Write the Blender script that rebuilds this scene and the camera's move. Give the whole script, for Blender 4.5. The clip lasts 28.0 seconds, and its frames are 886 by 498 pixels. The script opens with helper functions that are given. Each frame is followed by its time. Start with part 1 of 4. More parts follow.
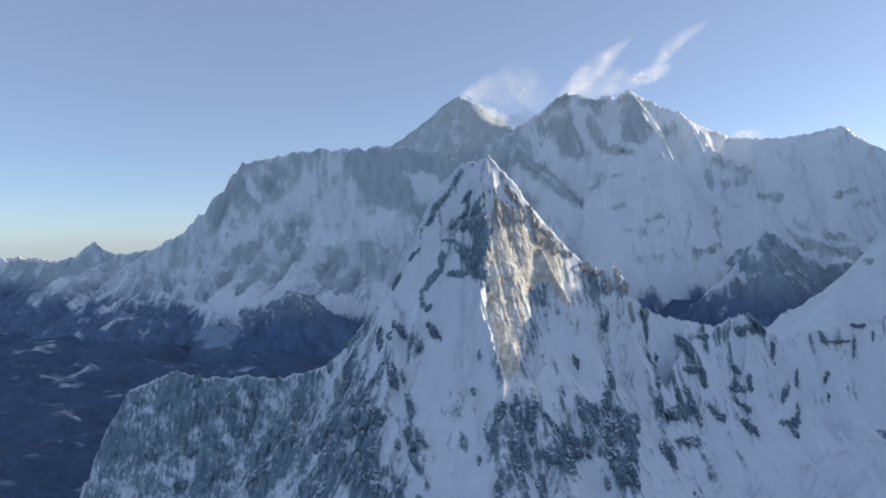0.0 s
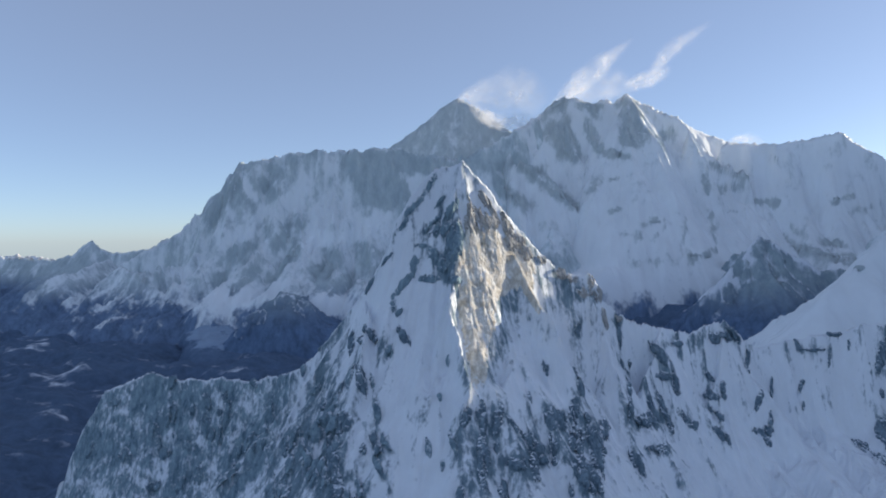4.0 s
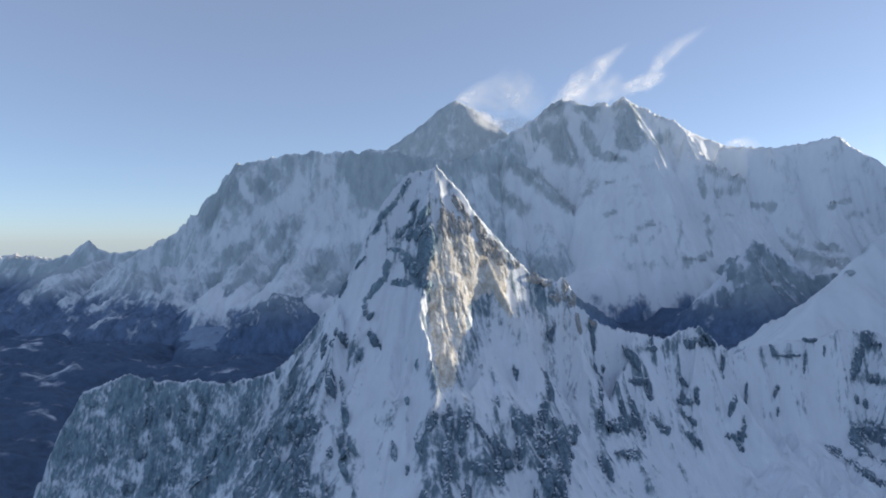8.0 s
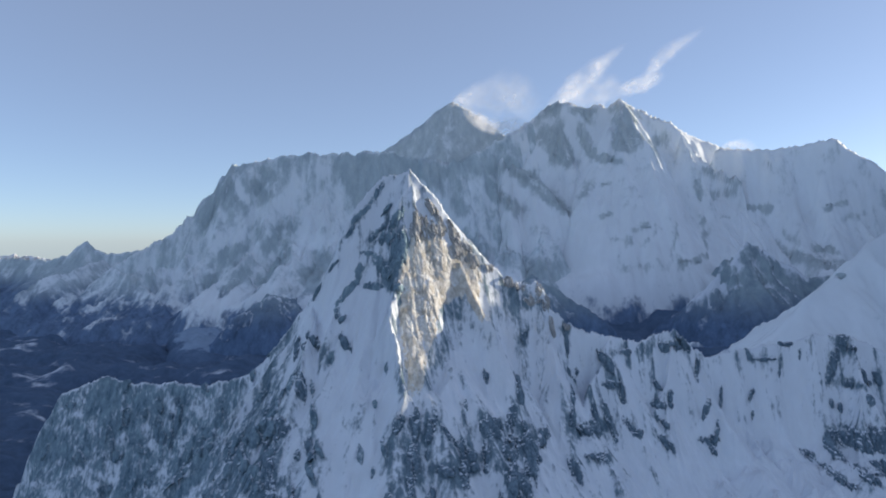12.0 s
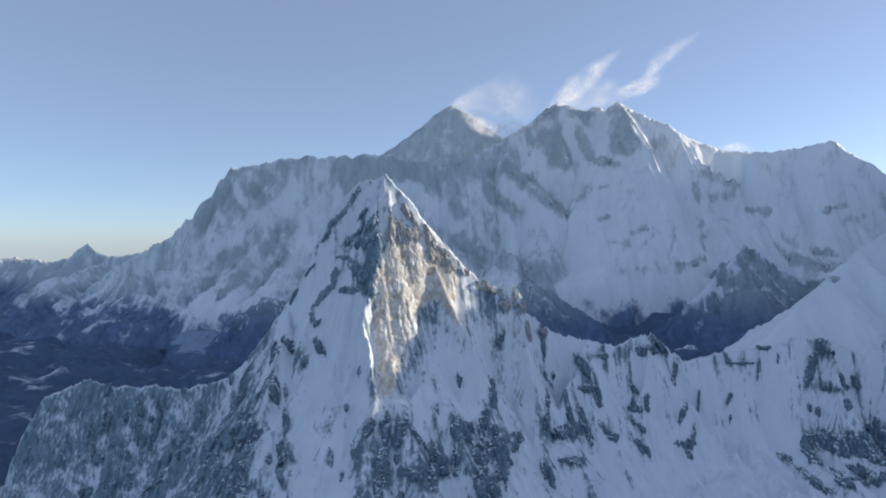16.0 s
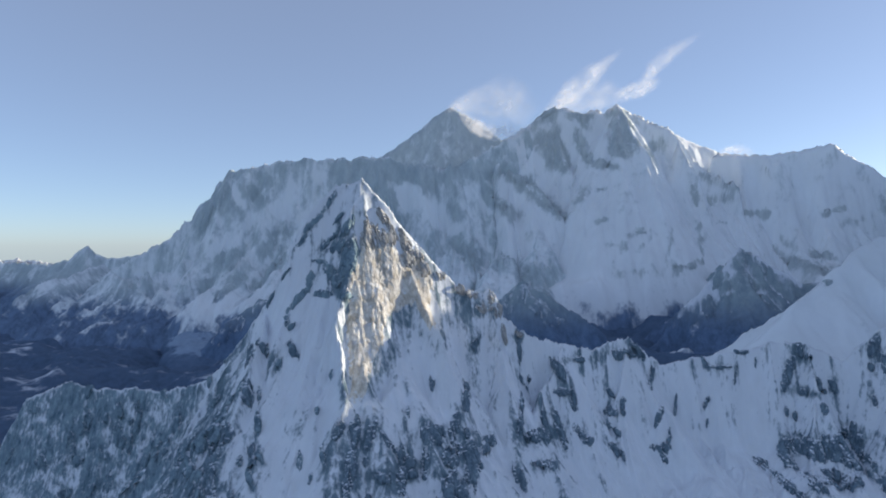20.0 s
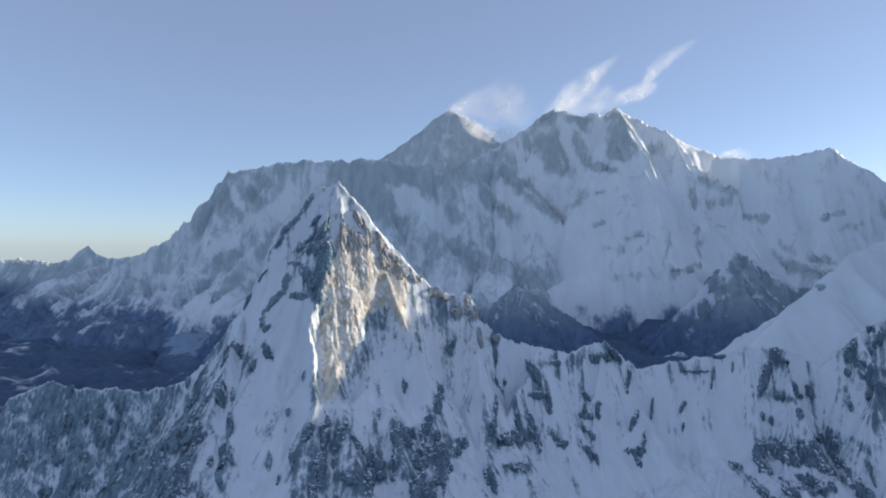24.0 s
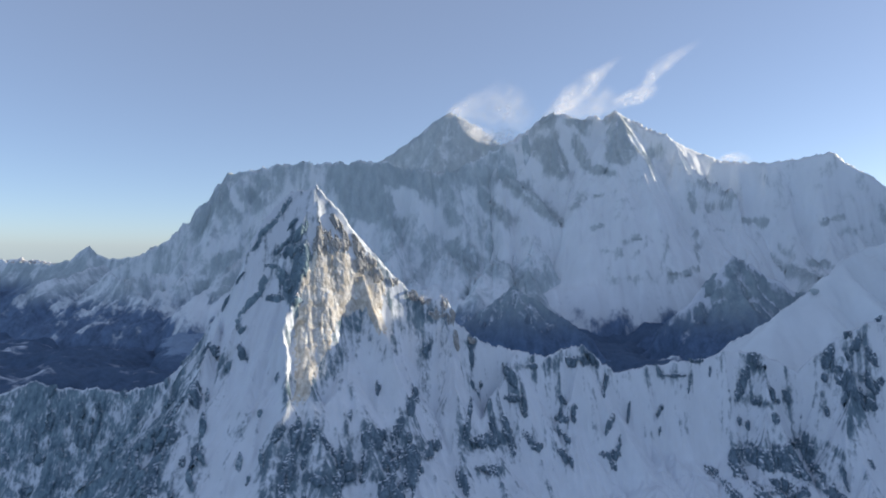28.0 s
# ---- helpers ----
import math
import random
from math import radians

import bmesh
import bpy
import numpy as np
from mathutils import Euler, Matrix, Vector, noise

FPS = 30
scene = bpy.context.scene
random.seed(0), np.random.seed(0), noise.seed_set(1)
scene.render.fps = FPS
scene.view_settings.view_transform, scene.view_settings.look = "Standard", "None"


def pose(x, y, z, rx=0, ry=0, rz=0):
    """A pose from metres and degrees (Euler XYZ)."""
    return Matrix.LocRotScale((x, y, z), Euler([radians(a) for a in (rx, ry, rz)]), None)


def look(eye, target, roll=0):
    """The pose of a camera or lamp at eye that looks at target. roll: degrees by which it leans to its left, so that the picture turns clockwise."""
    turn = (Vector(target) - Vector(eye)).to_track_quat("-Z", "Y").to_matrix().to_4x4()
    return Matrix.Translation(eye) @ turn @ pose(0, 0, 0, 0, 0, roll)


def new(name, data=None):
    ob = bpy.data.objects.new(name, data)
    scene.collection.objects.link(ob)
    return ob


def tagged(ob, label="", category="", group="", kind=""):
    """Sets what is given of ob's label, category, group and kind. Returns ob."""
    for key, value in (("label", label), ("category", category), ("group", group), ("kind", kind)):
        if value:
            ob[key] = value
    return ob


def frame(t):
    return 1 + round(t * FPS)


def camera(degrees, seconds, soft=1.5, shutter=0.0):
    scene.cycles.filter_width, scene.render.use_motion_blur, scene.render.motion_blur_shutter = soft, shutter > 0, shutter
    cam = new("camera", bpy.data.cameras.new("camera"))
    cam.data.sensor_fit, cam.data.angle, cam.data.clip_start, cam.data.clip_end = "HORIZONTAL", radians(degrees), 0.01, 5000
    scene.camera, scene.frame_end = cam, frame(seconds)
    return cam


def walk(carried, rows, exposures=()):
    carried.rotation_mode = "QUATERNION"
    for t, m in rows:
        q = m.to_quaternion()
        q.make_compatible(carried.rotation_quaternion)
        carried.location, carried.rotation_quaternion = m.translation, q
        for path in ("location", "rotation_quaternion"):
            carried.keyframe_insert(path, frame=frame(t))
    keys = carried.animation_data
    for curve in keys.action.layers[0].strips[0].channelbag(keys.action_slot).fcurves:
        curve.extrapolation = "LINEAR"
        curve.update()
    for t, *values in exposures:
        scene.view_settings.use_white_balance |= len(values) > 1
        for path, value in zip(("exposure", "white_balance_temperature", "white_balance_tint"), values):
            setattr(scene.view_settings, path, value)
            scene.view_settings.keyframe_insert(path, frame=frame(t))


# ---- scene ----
cam = camera(70.2, 28.0, soft=1.9)
# The camera flies to the right past the peak; x is right, y ahead, z up from its first eye.
# The massif stands at a scale of about 1 to 4.5, so that the far range stays within the lens's reach.
METRES, EYE = 220.0, 0.0
ROWS = [
    (0.0, 0.0, 0.0, 0.0, -0.02, -1.08, 1.16),
    (0.5, 0.0169, 0.0004, 0.002, 0.0, -1.05, 1.08),
    (1.0, 0.0372, -0.0006, 0.0037, 0.02, -1.01, 1.0),
    (1.5, 0.0535, -0.0013, 0.0054, 0.05, -1.0, 0.91),
    (2.0, 0.0699, -0.0018, 0.0068, 0.06, -0.98, 0.82),
    (2.5, 0.0861, -0.0023, 0.0088, 0.09, -0.97, 0.74),
    (3.0, 0.1076, -0.0033, 0.0116, 0.1, -0.96, 0.67),
    (3.5, 0.1245, -0.0029, 0.0128, 0.12, -0.95, 0.63),
    (5.5, 0.194, -0.0072, 0.0198, 0.19, -0.89, 0.45),
    (6.0, 0.2103, -0.0083, 0.0213, 0.21, -0.88, 0.44),
    (6.5, 0.2265, -0.009, 0.0222, 0.22, -0.86, 0.4),
    (7.0, 0.2455, -0.0106, 0.0235, 0.25, -0.84, 0.36),
    (7.5, 0.264, -0.0121, 0.0257, 0.26, -0.83, 0.29),
    (8.0, 0.2805, -0.0131, 0.0268, 0.28, -0.81, 0.25),
    (8.5, 0.297, -0.0143, 0.0283, 0.3, -0.8, 0.18),
    (9.0, 0.3161, -0.0162, 0.0303, 0.32, -0.79, 0.15),
    (9.5, 0.335, -0.0178, 0.0319, 0.34, -0.78, 0.1),
    (10.0, 0.3515, -0.0188, 0.0337, 0.35, -0.77, 0.08),
    (10.5, 0.3681, -0.0208, 0.0349, 0.38, -0.76, 0.07),
    (11.0, 0.3866, -0.022, 0.0361, 0.4, -0.75, 0.09),
    (11.5, 0.4062, -0.0244, 0.0381, 0.42, -0.74, 0.11),
    (12.0, 0.4227, -0.0251, 0.0392, 0.44, -0.72, 0.14),
    (12.5, 0.4388, -0.0264, 0.0402, 0.47, -0.71, 0.16),
    (14.5, 0.5092, -0.0365, 0.0449, 0.64, -0.57, 0.11),
    (15.0, 0.5273, -0.0388, 0.0459, 0.7, -0.54, 0.14),
    (15.5, 0.5469, -0.0406, 0.0473, 0.74, -0.51, 0.15),
    (16.0, 0.5628, -0.0424, 0.0483, 0.78, -0.49, 0.17),
    (16.5, 0.5797, -0.0437, 0.0495, 0.82, -0.47, 0.19),
    (17.0, 0.599, -0.0462, 0.0505, 0.87, -0.44, 0.19),
    (17.5, 0.6174, -0.0476, 0.0521, 0.92, -0.42, 0.18),
    (18.0, 0.6343, -0.0499, 0.0534, 0.96, -0.4, 0.17),
    (18.5, 0.6506, -0.0513, 0.0547, 0.99, -0.38, 0.17),
    (19.0, 0.67, -0.0534, 0.0555, 1.03, -0.35, 0.13),
    (19.5, 0.6866, -0.0556, 0.057, 1.07, -0.34, 0.12),
    (20.0, 0.7055, -0.0577, 0.0586, 1.12, -0.32, 0.07),
    (20.5, 0.7225, -0.0587, 0.0598, 1.16, -0.3, 0.06),
    (21.0, 0.7415, -0.0607, 0.0608, 1.21, -0.29, 0.04),
    (21.5, 0.7577, -0.0624, 0.0627, 1.25, -0.28, 0.01),
    (23.5, 0.8285, -0.0737, 0.0644, 1.41, -0.16, -0.21),
    (24.0, 0.8479, -0.076, 0.0655, 1.46, -0.14, -0.26),
    (24.5, 0.8639, -0.0779, 0.0659, 1.5, -0.11, -0.29),
    (25.0, 0.8832, -0.0803, 0.0671, 1.56, -0.09, -0.33),
    (25.5, 0.8998, -0.0824, 0.0678, 1.6, -0.07, -0.38),
    (26.0, 0.9192, -0.0849, 0.0691, 1.65, -0.05, -0.43),
    (26.5, 0.936, -0.0871, 0.0699, 1.69, -0.02, -0.45),
    (27.0, 0.955, -0.089, 0.071, 1.75, -0.0, -0.49),
    (27.5, 0.9722, -0.0912, 0.0723, 1.8, 0.02, -0.53),
    (28.0, 0.9916, -0.094, 0.0739, 1.85, 0.03, -0.57),
]
walk(cam, [(t, pose(0, 0, EYE) @ pose(METRES * x, METRES * y, METRES * z, 90 + pitch, roll, yaw)) for t, x, y, z, yaw, pitch, roll in ROWS],
     exposures=[(0.0, 0.0), (28.0, 0.0)])

# ---- light: a low morning sun behind the ridges on the right, clear sky ----
SUN_AZIMUTH, SUN_ELEVATION = 73.0, 10.0  # degrees clockwise from straight ahead (+y), degrees above the horizon
world = bpy.data.worlds.new("sky")
scene.world = world
world.use_nodes = True
wn = world.node_tree
sky = wn.nodes.new("ShaderNodeTexSky")
sky.sky_type, sky.sun_disc = "NISHITA", False
sky.sun_elevation, sky.sun_rotation = radians(SUN_ELEVATION), radians(SUN_AZIMUTH)
sky.altitude, sky.air_density, sky.dust_density, sky.ozone_density = 3000, 0.8, 4.5, 2.0
air = wn.nodes.new("ShaderNodeMix")  # the high haze that evens the sky out
air.data_type = "RGBA"
air.inputs["Factor"].default_value, air.inputs["B"].default_value = 0.48, (1.46, 1.69, 2.29, 1)
wn.links.new(sky.outputs["Color"], air.inputs["A"])
wn.links.new(air.outputs["Result"], wn.nodes["Background"].inputs["Color"])
wn.nodes["Background"].inputs["Strength"].default_value = 0.25
sun = new("sun", bpy.data.lights.new("sun", "SUN"))
sun.data.energy, sun.data.angle, sun.data.color = 6.0, radians(0.5), (1.0, 0.88, 0.70)
toward = Vector((math.sin(radians(SUN_AZIMUTH)) * math.cos(radians(SUN_ELEVATION)), math.cos(radians(SUN_AZIMUTH)) * math.cos(radians(SUN_ELEVATION)), math.sin(radians(SUN_ELEVATION))))
sun.matrix_world = look(toward * 3000, (0, 0, 0))

# ---- the shape of the land: crests and ribs as lines, with slopes falling away from them ----
PERM = np.concatenate([np.random.RandomState(7).permutation(256)] * 3)


def perlin(x, y):
    """Gradient noise, about -0.7 to 0.7."""
    x, y = np.broadcast_arrays(np.asarray(x, float), np.asarray(y, float))
    xi, yi = np.floor(x).astype(int), np.floor(y).astype(int)
    xf, yf = x - xi, y - yi
    xi, yi = xi & 255, yi & 255
    u, v = xf * xf * xf * (xf * (xf * 6 - 15) + 10), yf * yf * yf * (yf * (yf * 6 - 15) + 10)

    def corner(i, j):
        h = PERM[PERM[xi + i] + yi + j] * (2 * np.pi / 256)
        return np.cos(h) * (xf - i) + np.sin(h) * (yf - j)

    low = corner(0, 0) * (1 - u) + corner(1, 0) * u
    high = corner(0, 1) * (1 - u) + corner(1, 1) * u
    return low * (1 - v) + high * v


def fbm(x, y, octaves=4, gain=0.5):
    total, amp = 0.0, 1.0
    for k in range(octaves):
        total = total + amp * perlin(x * 2 ** k + 17.3 * k, y * 2 ** k - 9.1 * k)
        amp *= gain
    return total


def sharp(x, y, octaves=4, gain=0.5):
    """Ridged noise: crests at 1, hollows towards 0."""
    total, amp, norm = 0.0, 1.0, 0.0
    for k in range(octaves):
        total = total + amp * (1 - 2 * np.abs(perlin(x * 2 ** k + 31.7 * k, y * 2 ** k + 5.3 * k)))
        norm += amp
        amp *= gain
    return total / norm


def slopes(X, Y, line, cliff, reach, grade, back=1.0, east=1.0, front=1.0, jag=0.0, jag_length=12.0, flute=0.0, flute_length=20.0):
    """The height of the land below one crest line: a cliff of that drop, easing off over the reach, then an even grade."""
    best, along, away = np.full(X.shape, -1e9), np.zeros(X.shape), np.zeros(X.shape)
    run = 0.0
    for (x0, y0, z0), (x1, y1, z1) in zip(line, line[1:]):
        dx, dy = x1 - x0, y1 - y0
        length = math.hypot(dx, dy)
        t = np.clip(((X - x0) * dx + (Y - y0) * dy) / length ** 2, 0, 1)
        ox, oy = X - x0 - t * dx, Y - y0 - t * dy
        d = np.hypot(ox, oy)
        z = z0 + t * (z1 - z0) - np.where(oy > 0, back, front) * np.where(ox > 0, east, 1.0) * (grade * d + cliff * (1 - np.exp(-d / reach)))
        over = z > best
        best, along, away = np.where(over, z, best), np.where(over, run + t * length, along), np.where(over, d, away)
        run += length
    if jag:
        best = best + jag * fbm(along / jag_length, 3.1 + away / jag_length * 0.2, 3, 0.6)
    if flute:
        best = best + flute * (away / (away + reach)) * (sharp(along / flute_length, away / flute_length * 0.25 + 4.7, 3) - 0.6)
    return best


def blend(parts, soft):
    """A smooth maximum."""
    top = np.maximum.reduce(parts)
    return top + soft * np.log(sum(np.exp(np.maximum((p - top) / soft, -30)) for p in parts))


def evened(field, rows, cols):
    """A field averaged over a window of grid points."""
    for axis, k in ((0, rows), (1, cols)):
        wide = np.concatenate([np.repeat(np.take(field, [0], axis), k + 1, axis), field, np.repeat(np.take(field, [-1], axis), k, axis)], axis)
        run = np.cumsum(wide, axis)
        high, low = [slice(None), slice(None)], [slice(None), slice(None)]
        high[axis], low[axis] = slice(2 * k + 1, None), slice(None, -2 * k - 1)
        field = (run[tuple(high)] - run[tuple(low)]) / (2 * k + 1)
    return field


def fall_lines(X, Y, Z, size, reach, window=(4, 3), steps=16):
    """Ribs (above 0) and gullies (below 0) that run down the slope: noise drawn out along the way that water would take."""
    xs, ys = X[0], Y[:, 0]
    zy = evened(np.gradient(Z, axis=0) / np.gradient(Y, axis=0), *window)
    zx = evened(np.gradient(Z, axis=1) / np.gradient(X, axis=1), *window)
    grade = np.hypot(zx, zy) + 0.05
    ux, uy = zx / grade, zy / grade
    grain = perlin(X / size, Y / size) + 0.6 * perlin(X / size * 2 + 13, Y / size * 2 + 7)
    total, ks, js = grain.copy(), np.arange(len(xs)), np.arange(len(ys))
    for way in (1, -1):
        px, py = X.copy(), Y.copy()
        i, j = np.broadcast_to(ks, X.shape), np.broadcast_to(js[:, None], X.shape)
        for _ in range(steps):
            px, py = px + way * reach / steps * ux[j, i], py + way * reach / steps * uy[j, i]
            i, j = np.rint(np.interp(px, xs, ks)).astype(int), np.rint(np.interp(py, ys, js)).astype(int)
            total += grain[j, i]
    return np.clip(total / total.std(), -2.5, 2.5)


def sampler(X, Y, field):
    """The field between its grid points, as a function of the plan."""
    xs, ys = X[0], Y[:, 0]

    def at(x, y):
        u, v = np.interp(x, xs, np.arange(len(xs))), np.interp(y, ys, np.arange(len(ys)))
        i, j = np.minimum(u.astype(int), len(xs) - 2), np.minimum(v.astype(int), len(ys) - 2)
        u, v = u - i, v - j
        return (field[j, i] * (1 - u) + field[j, i + 1] * u) * (1 - v) + (field[j + 1, i] * (1 - u) + field[j + 1, i + 1] * u) * v

    return at


CREST_LEFT = [(52, 686, 84.2), (36, 690, 80.2), (21, 690, 80.5), (-7, 682, 47.5), (-25, 680, 13.9), (-33, 682, -11.6), (-59, 692, -53.5), (-90, 709, -93.7), (-117, 714, -126.1), (-142, 722, -146.6), (-192, 738, -160.9), (-250, 754, -161.2), (-299, 766, -164.9), (-333, 775, -157.1), (-364, 779, -171.4), (-396, 787, -183.3), (-434, 795, -242.1), (-467, 805, -303.0), (-515, 820, -405.0)]
CREST_RIGHT = [(52, 686, 84.2), (76, 688, 63.5), (110, 694, 13.0), (136, 700, -13.0), (155, 706, -34.8), (172, 710, -39.2), (192, 714, -38.5), (203, 715, -43.9), (210, 717, -65.4), (229, 722, -83.8), (258, 730, -95.8), (283, 735, -102.2), (315, 740, -110.8), (345, 748, -101.1), (363, 751, -97.8), (379, 755, -110.8), (407, 762, -133.7)]
CREST_EAST = [(407, 762, -133.7), (463, 772, -123.0), (513, 774, -115.7), (549, 776, -106.5), (588, 776, -109.5), (631, 772, -127.9), (674, 764, -85.8), (715, 756, -62.5), (784, 750, -20.7), (891, 745, 0.6)]
RIB_CENTRE = [(52, 686, 84.2), (52, 674, 47.2), (48, 660, 10.8), (42, 646, -29.8), (36, 623, -52.3), (43.5, 598, -92.3), (51.5, 574, -130.2), (44, 554, -170.6), (29, 530, -230.4), (24.5, 505, -289.0)]
RIB_WEST = [(-60, 704, -55.7), (-51, 655, -75.5), (-50, 628, -92.7), (-56, 600, -139.3), (-62, 584, -172.4), (-78, 562, -242.2), (-86, 540, -306.5)]
RIB_SNOW = [(-90, 709, -93.7), (-117, 690, -146.7), (-148, 668, -204.8), (-201, 650, -266.0), (-240, 640, -313.6)]
RIB_STEP = [(192, 714, -41.1), (208, 698, -98.3), (208, 680, -138.8), (195, 658, -178.8), (170, 642, -206.1), (139, 600, -263.1)]
RIB_MID = [(283, 735, -102.2), (260, 702, -144.2), (240, 674, -168.8), (240, 660, -219.2), (229, 640, -282.3)]
RIB_KNOB = [(363, 751, -96.4), (347, 728, -151.2), (327, 712, -199.1), (315, 700, -240.0)]
RIB_EAST = [(588, 776, -109.5), (584, 745, -157.2), (566, 722, -211.0), (545, 690, -270.2)]
RIB_FAR_EAST = [(674, 764, -86), (674, 730, -139), (649, 700, -209), (625, 680, -265)]
RIB_GOLD_LOW = [(131, 684, -79.5), (119, 668, -122.6), (105, 646, -165.0), (95, 622, -215.2), (89, 590, -268.5)]
RIB_TONGUE = [(107, 682, -13), (114, 674, -34), (122, 664, -52), (131, 654, -68), (141, 644, -81)]
FAR_WALL_CREST = [(-1797, 3200, -251), (-1566, 3210, -69), (-1427, 3225, -6), (-1312, 3230, 70), (-1150, 3236, 240), (-1018, 3243, 398), (-844, 3247, 429), (-699, 3252, 468), (-555, 3258, 460), (-409, 3265, 484), (-222, 3300, 479), (-62, 3350, 444), (183, 3450, 459), (398, 3560, 590), (585, 3620, 715)]
# the first point is a hidden arm, added to shade the small far peak
FAR_SUMMIT_CREST = [(-1500, 4200, 190), (-823, 4150, 351), (-521, 4130, 491), (-276, 4115, 631), (-89, 4100, 763), (60, 4094, 883), (133, 4092, 914), (258, 4060, 836), (448, 4000, 688), (635, 3950, 604)]
FAR_TWIN_CREST = [(398, 3560, 590), (568, 3620, 706), (668, 3628, 790), (727, 3630, 818), (848, 3634, 790), (905, 3635, 775), (962, 3636, 806), (1020, 3637, 786), (1058, 3638, 806), (1080, 3638, 842), (1106, 3639, 806), (1153, 3640, 782), (1232, 3642, 762), (1300, 3638, 728), (1372, 3622, 676), (1455, 3604, 592), (1540, 3582, 500), (1618, 3560, 420), (1723, 3500, 302)]
FAR_SUNNY_RIDGE = [(1092, 3642, 822), (1231, 3690, 750), (1325, 3730, 725), (1461, 3780, 680), (1600, 3800, 618), (1740, 3800, 572), (1880, 3800, 545)]
FAR_EAST_PEAK = [(1640, 3690, 556), (1770, 3650, 538), (1941, 3620, 524), (2094, 3605, 557), (2275, 3585, 588), (2393, 3570, 510), (2506, 3560, 427), (2759, 3550, 262), (3225, 3540, -2)]
FAR_BUTTRESS = [(310, 3500, 587), (431, 3440, 475), (562, 3380, 345), (704, 3320, 220), (810, 3260, 128)]
FAR_RIB_WEST = [(706, 3630, 801), (731, 3585, 638), (770, 3530, 470), (854, 3480, 307), (934, 3420, 118)]
FAR_RIB_EAST = [(1080, 3638, 820), (1052, 3608, 653), (1008, 3578, 470), (1050, 3548, 300)]
FAR_RIB_SPUR = [(1394, 3520, 560), (1473, 3440, 394), (1469, 3390, 207), (1431, 3330, 25)]
FAR_WALL_RIB_A = [(-699, 3252, 468), (-751, 3210, 302), (-827, 3150, 73), (-919, 3060, -146)]
FAR_WALL_RIB_B = [(-409, 3265, 484), (-379, 3220, 296), (-404, 3150, 65), (-451, 3050, -155)]
FAR_WALL_RIB_C = [(-1018, 3243, 398), (-1035, 3190, 192), (-1126, 3110, -33), (-1218, 2980, -216)]
FAR_DISTANT = [(-3926, 4650, -84), (-3500, 4650, -114), (-3245, 4650, -98), (-3151, 4650, -73), (-3054, 4650, -94), (-2947, 4650, -90), (-2842, 4650, -124), (-2715, 4650, -166)]
SPUR_DARK = [(1420, 3050, -90.0), (1370, 2760, -50.0), (1304, 2550, 10.1), (1230, 2510, -60.0), (1146, 2480, -134.5), (965, 2420, -291.3)]
SPUR_DARK_B = [(1304, 2550, 10.1), (1440, 2545, -75.0), (1545, 2540, -136.0), (1668, 2560, -141.0), (1801, 2580, -100.0)]
BACK_SLOPE = [(859, 1640, -290), (964, 1660, -246), (1018, 1690, -210), (1060, 1705, -147), (1202, 1790, -83), (1333, 1880, -5), (1450, 1950, 40), (1733, 2000, 92), (2195, 2100, 136)]
DARK_SPUR = [(-352, 2450, -322), (-452, 2400, -262), (-508, 2370, -208), (-578, 2340, -186), (-640, 2290, -240), (-690, 2250, -272), (-752, 2200, -355)]
DARK_SPUR_B = [(-578, 2340, -186), (-560, 2560, -220), (-540, 2800, -250)]
EAST_HILL = [(143, 2200, -315.1), (288, 2300, -205.3), (407, 2350, -119.0), (539, 2320, -196.6), (655, 2280, -274.9)]
EAST_HILL_B = [(407, 2350, -119.0), (395, 2600, -160), (380, 2800, -220)]
LEFT_RANGE = [(-3792, 4300, -0.4), (-2953, 4200, -83.4), (-2663, 4100, -100.6), (-2419, 4000, -101.8), (-2290, 3950, -62), (-2220, 3940, -12), (-2176, 3937, 26), (-2130, 3935, -12), (-2058, 3930, -62), (-1934, 3930, -52.5), (-1727, 3900, -35.0), (-1513, 3800, -71.7)]
LEFT_SPURS = [(-1954, 3000, -229.8), (-1849, 3100, -157.3), (-1874, 3400, -114.6), (-1991, 3800, -96.1)]
LEFT_SPURS_B = [(-1127, 2750, -298.3), (-1389, 2950, -157.2), (-1570, 3100, -107.3)]


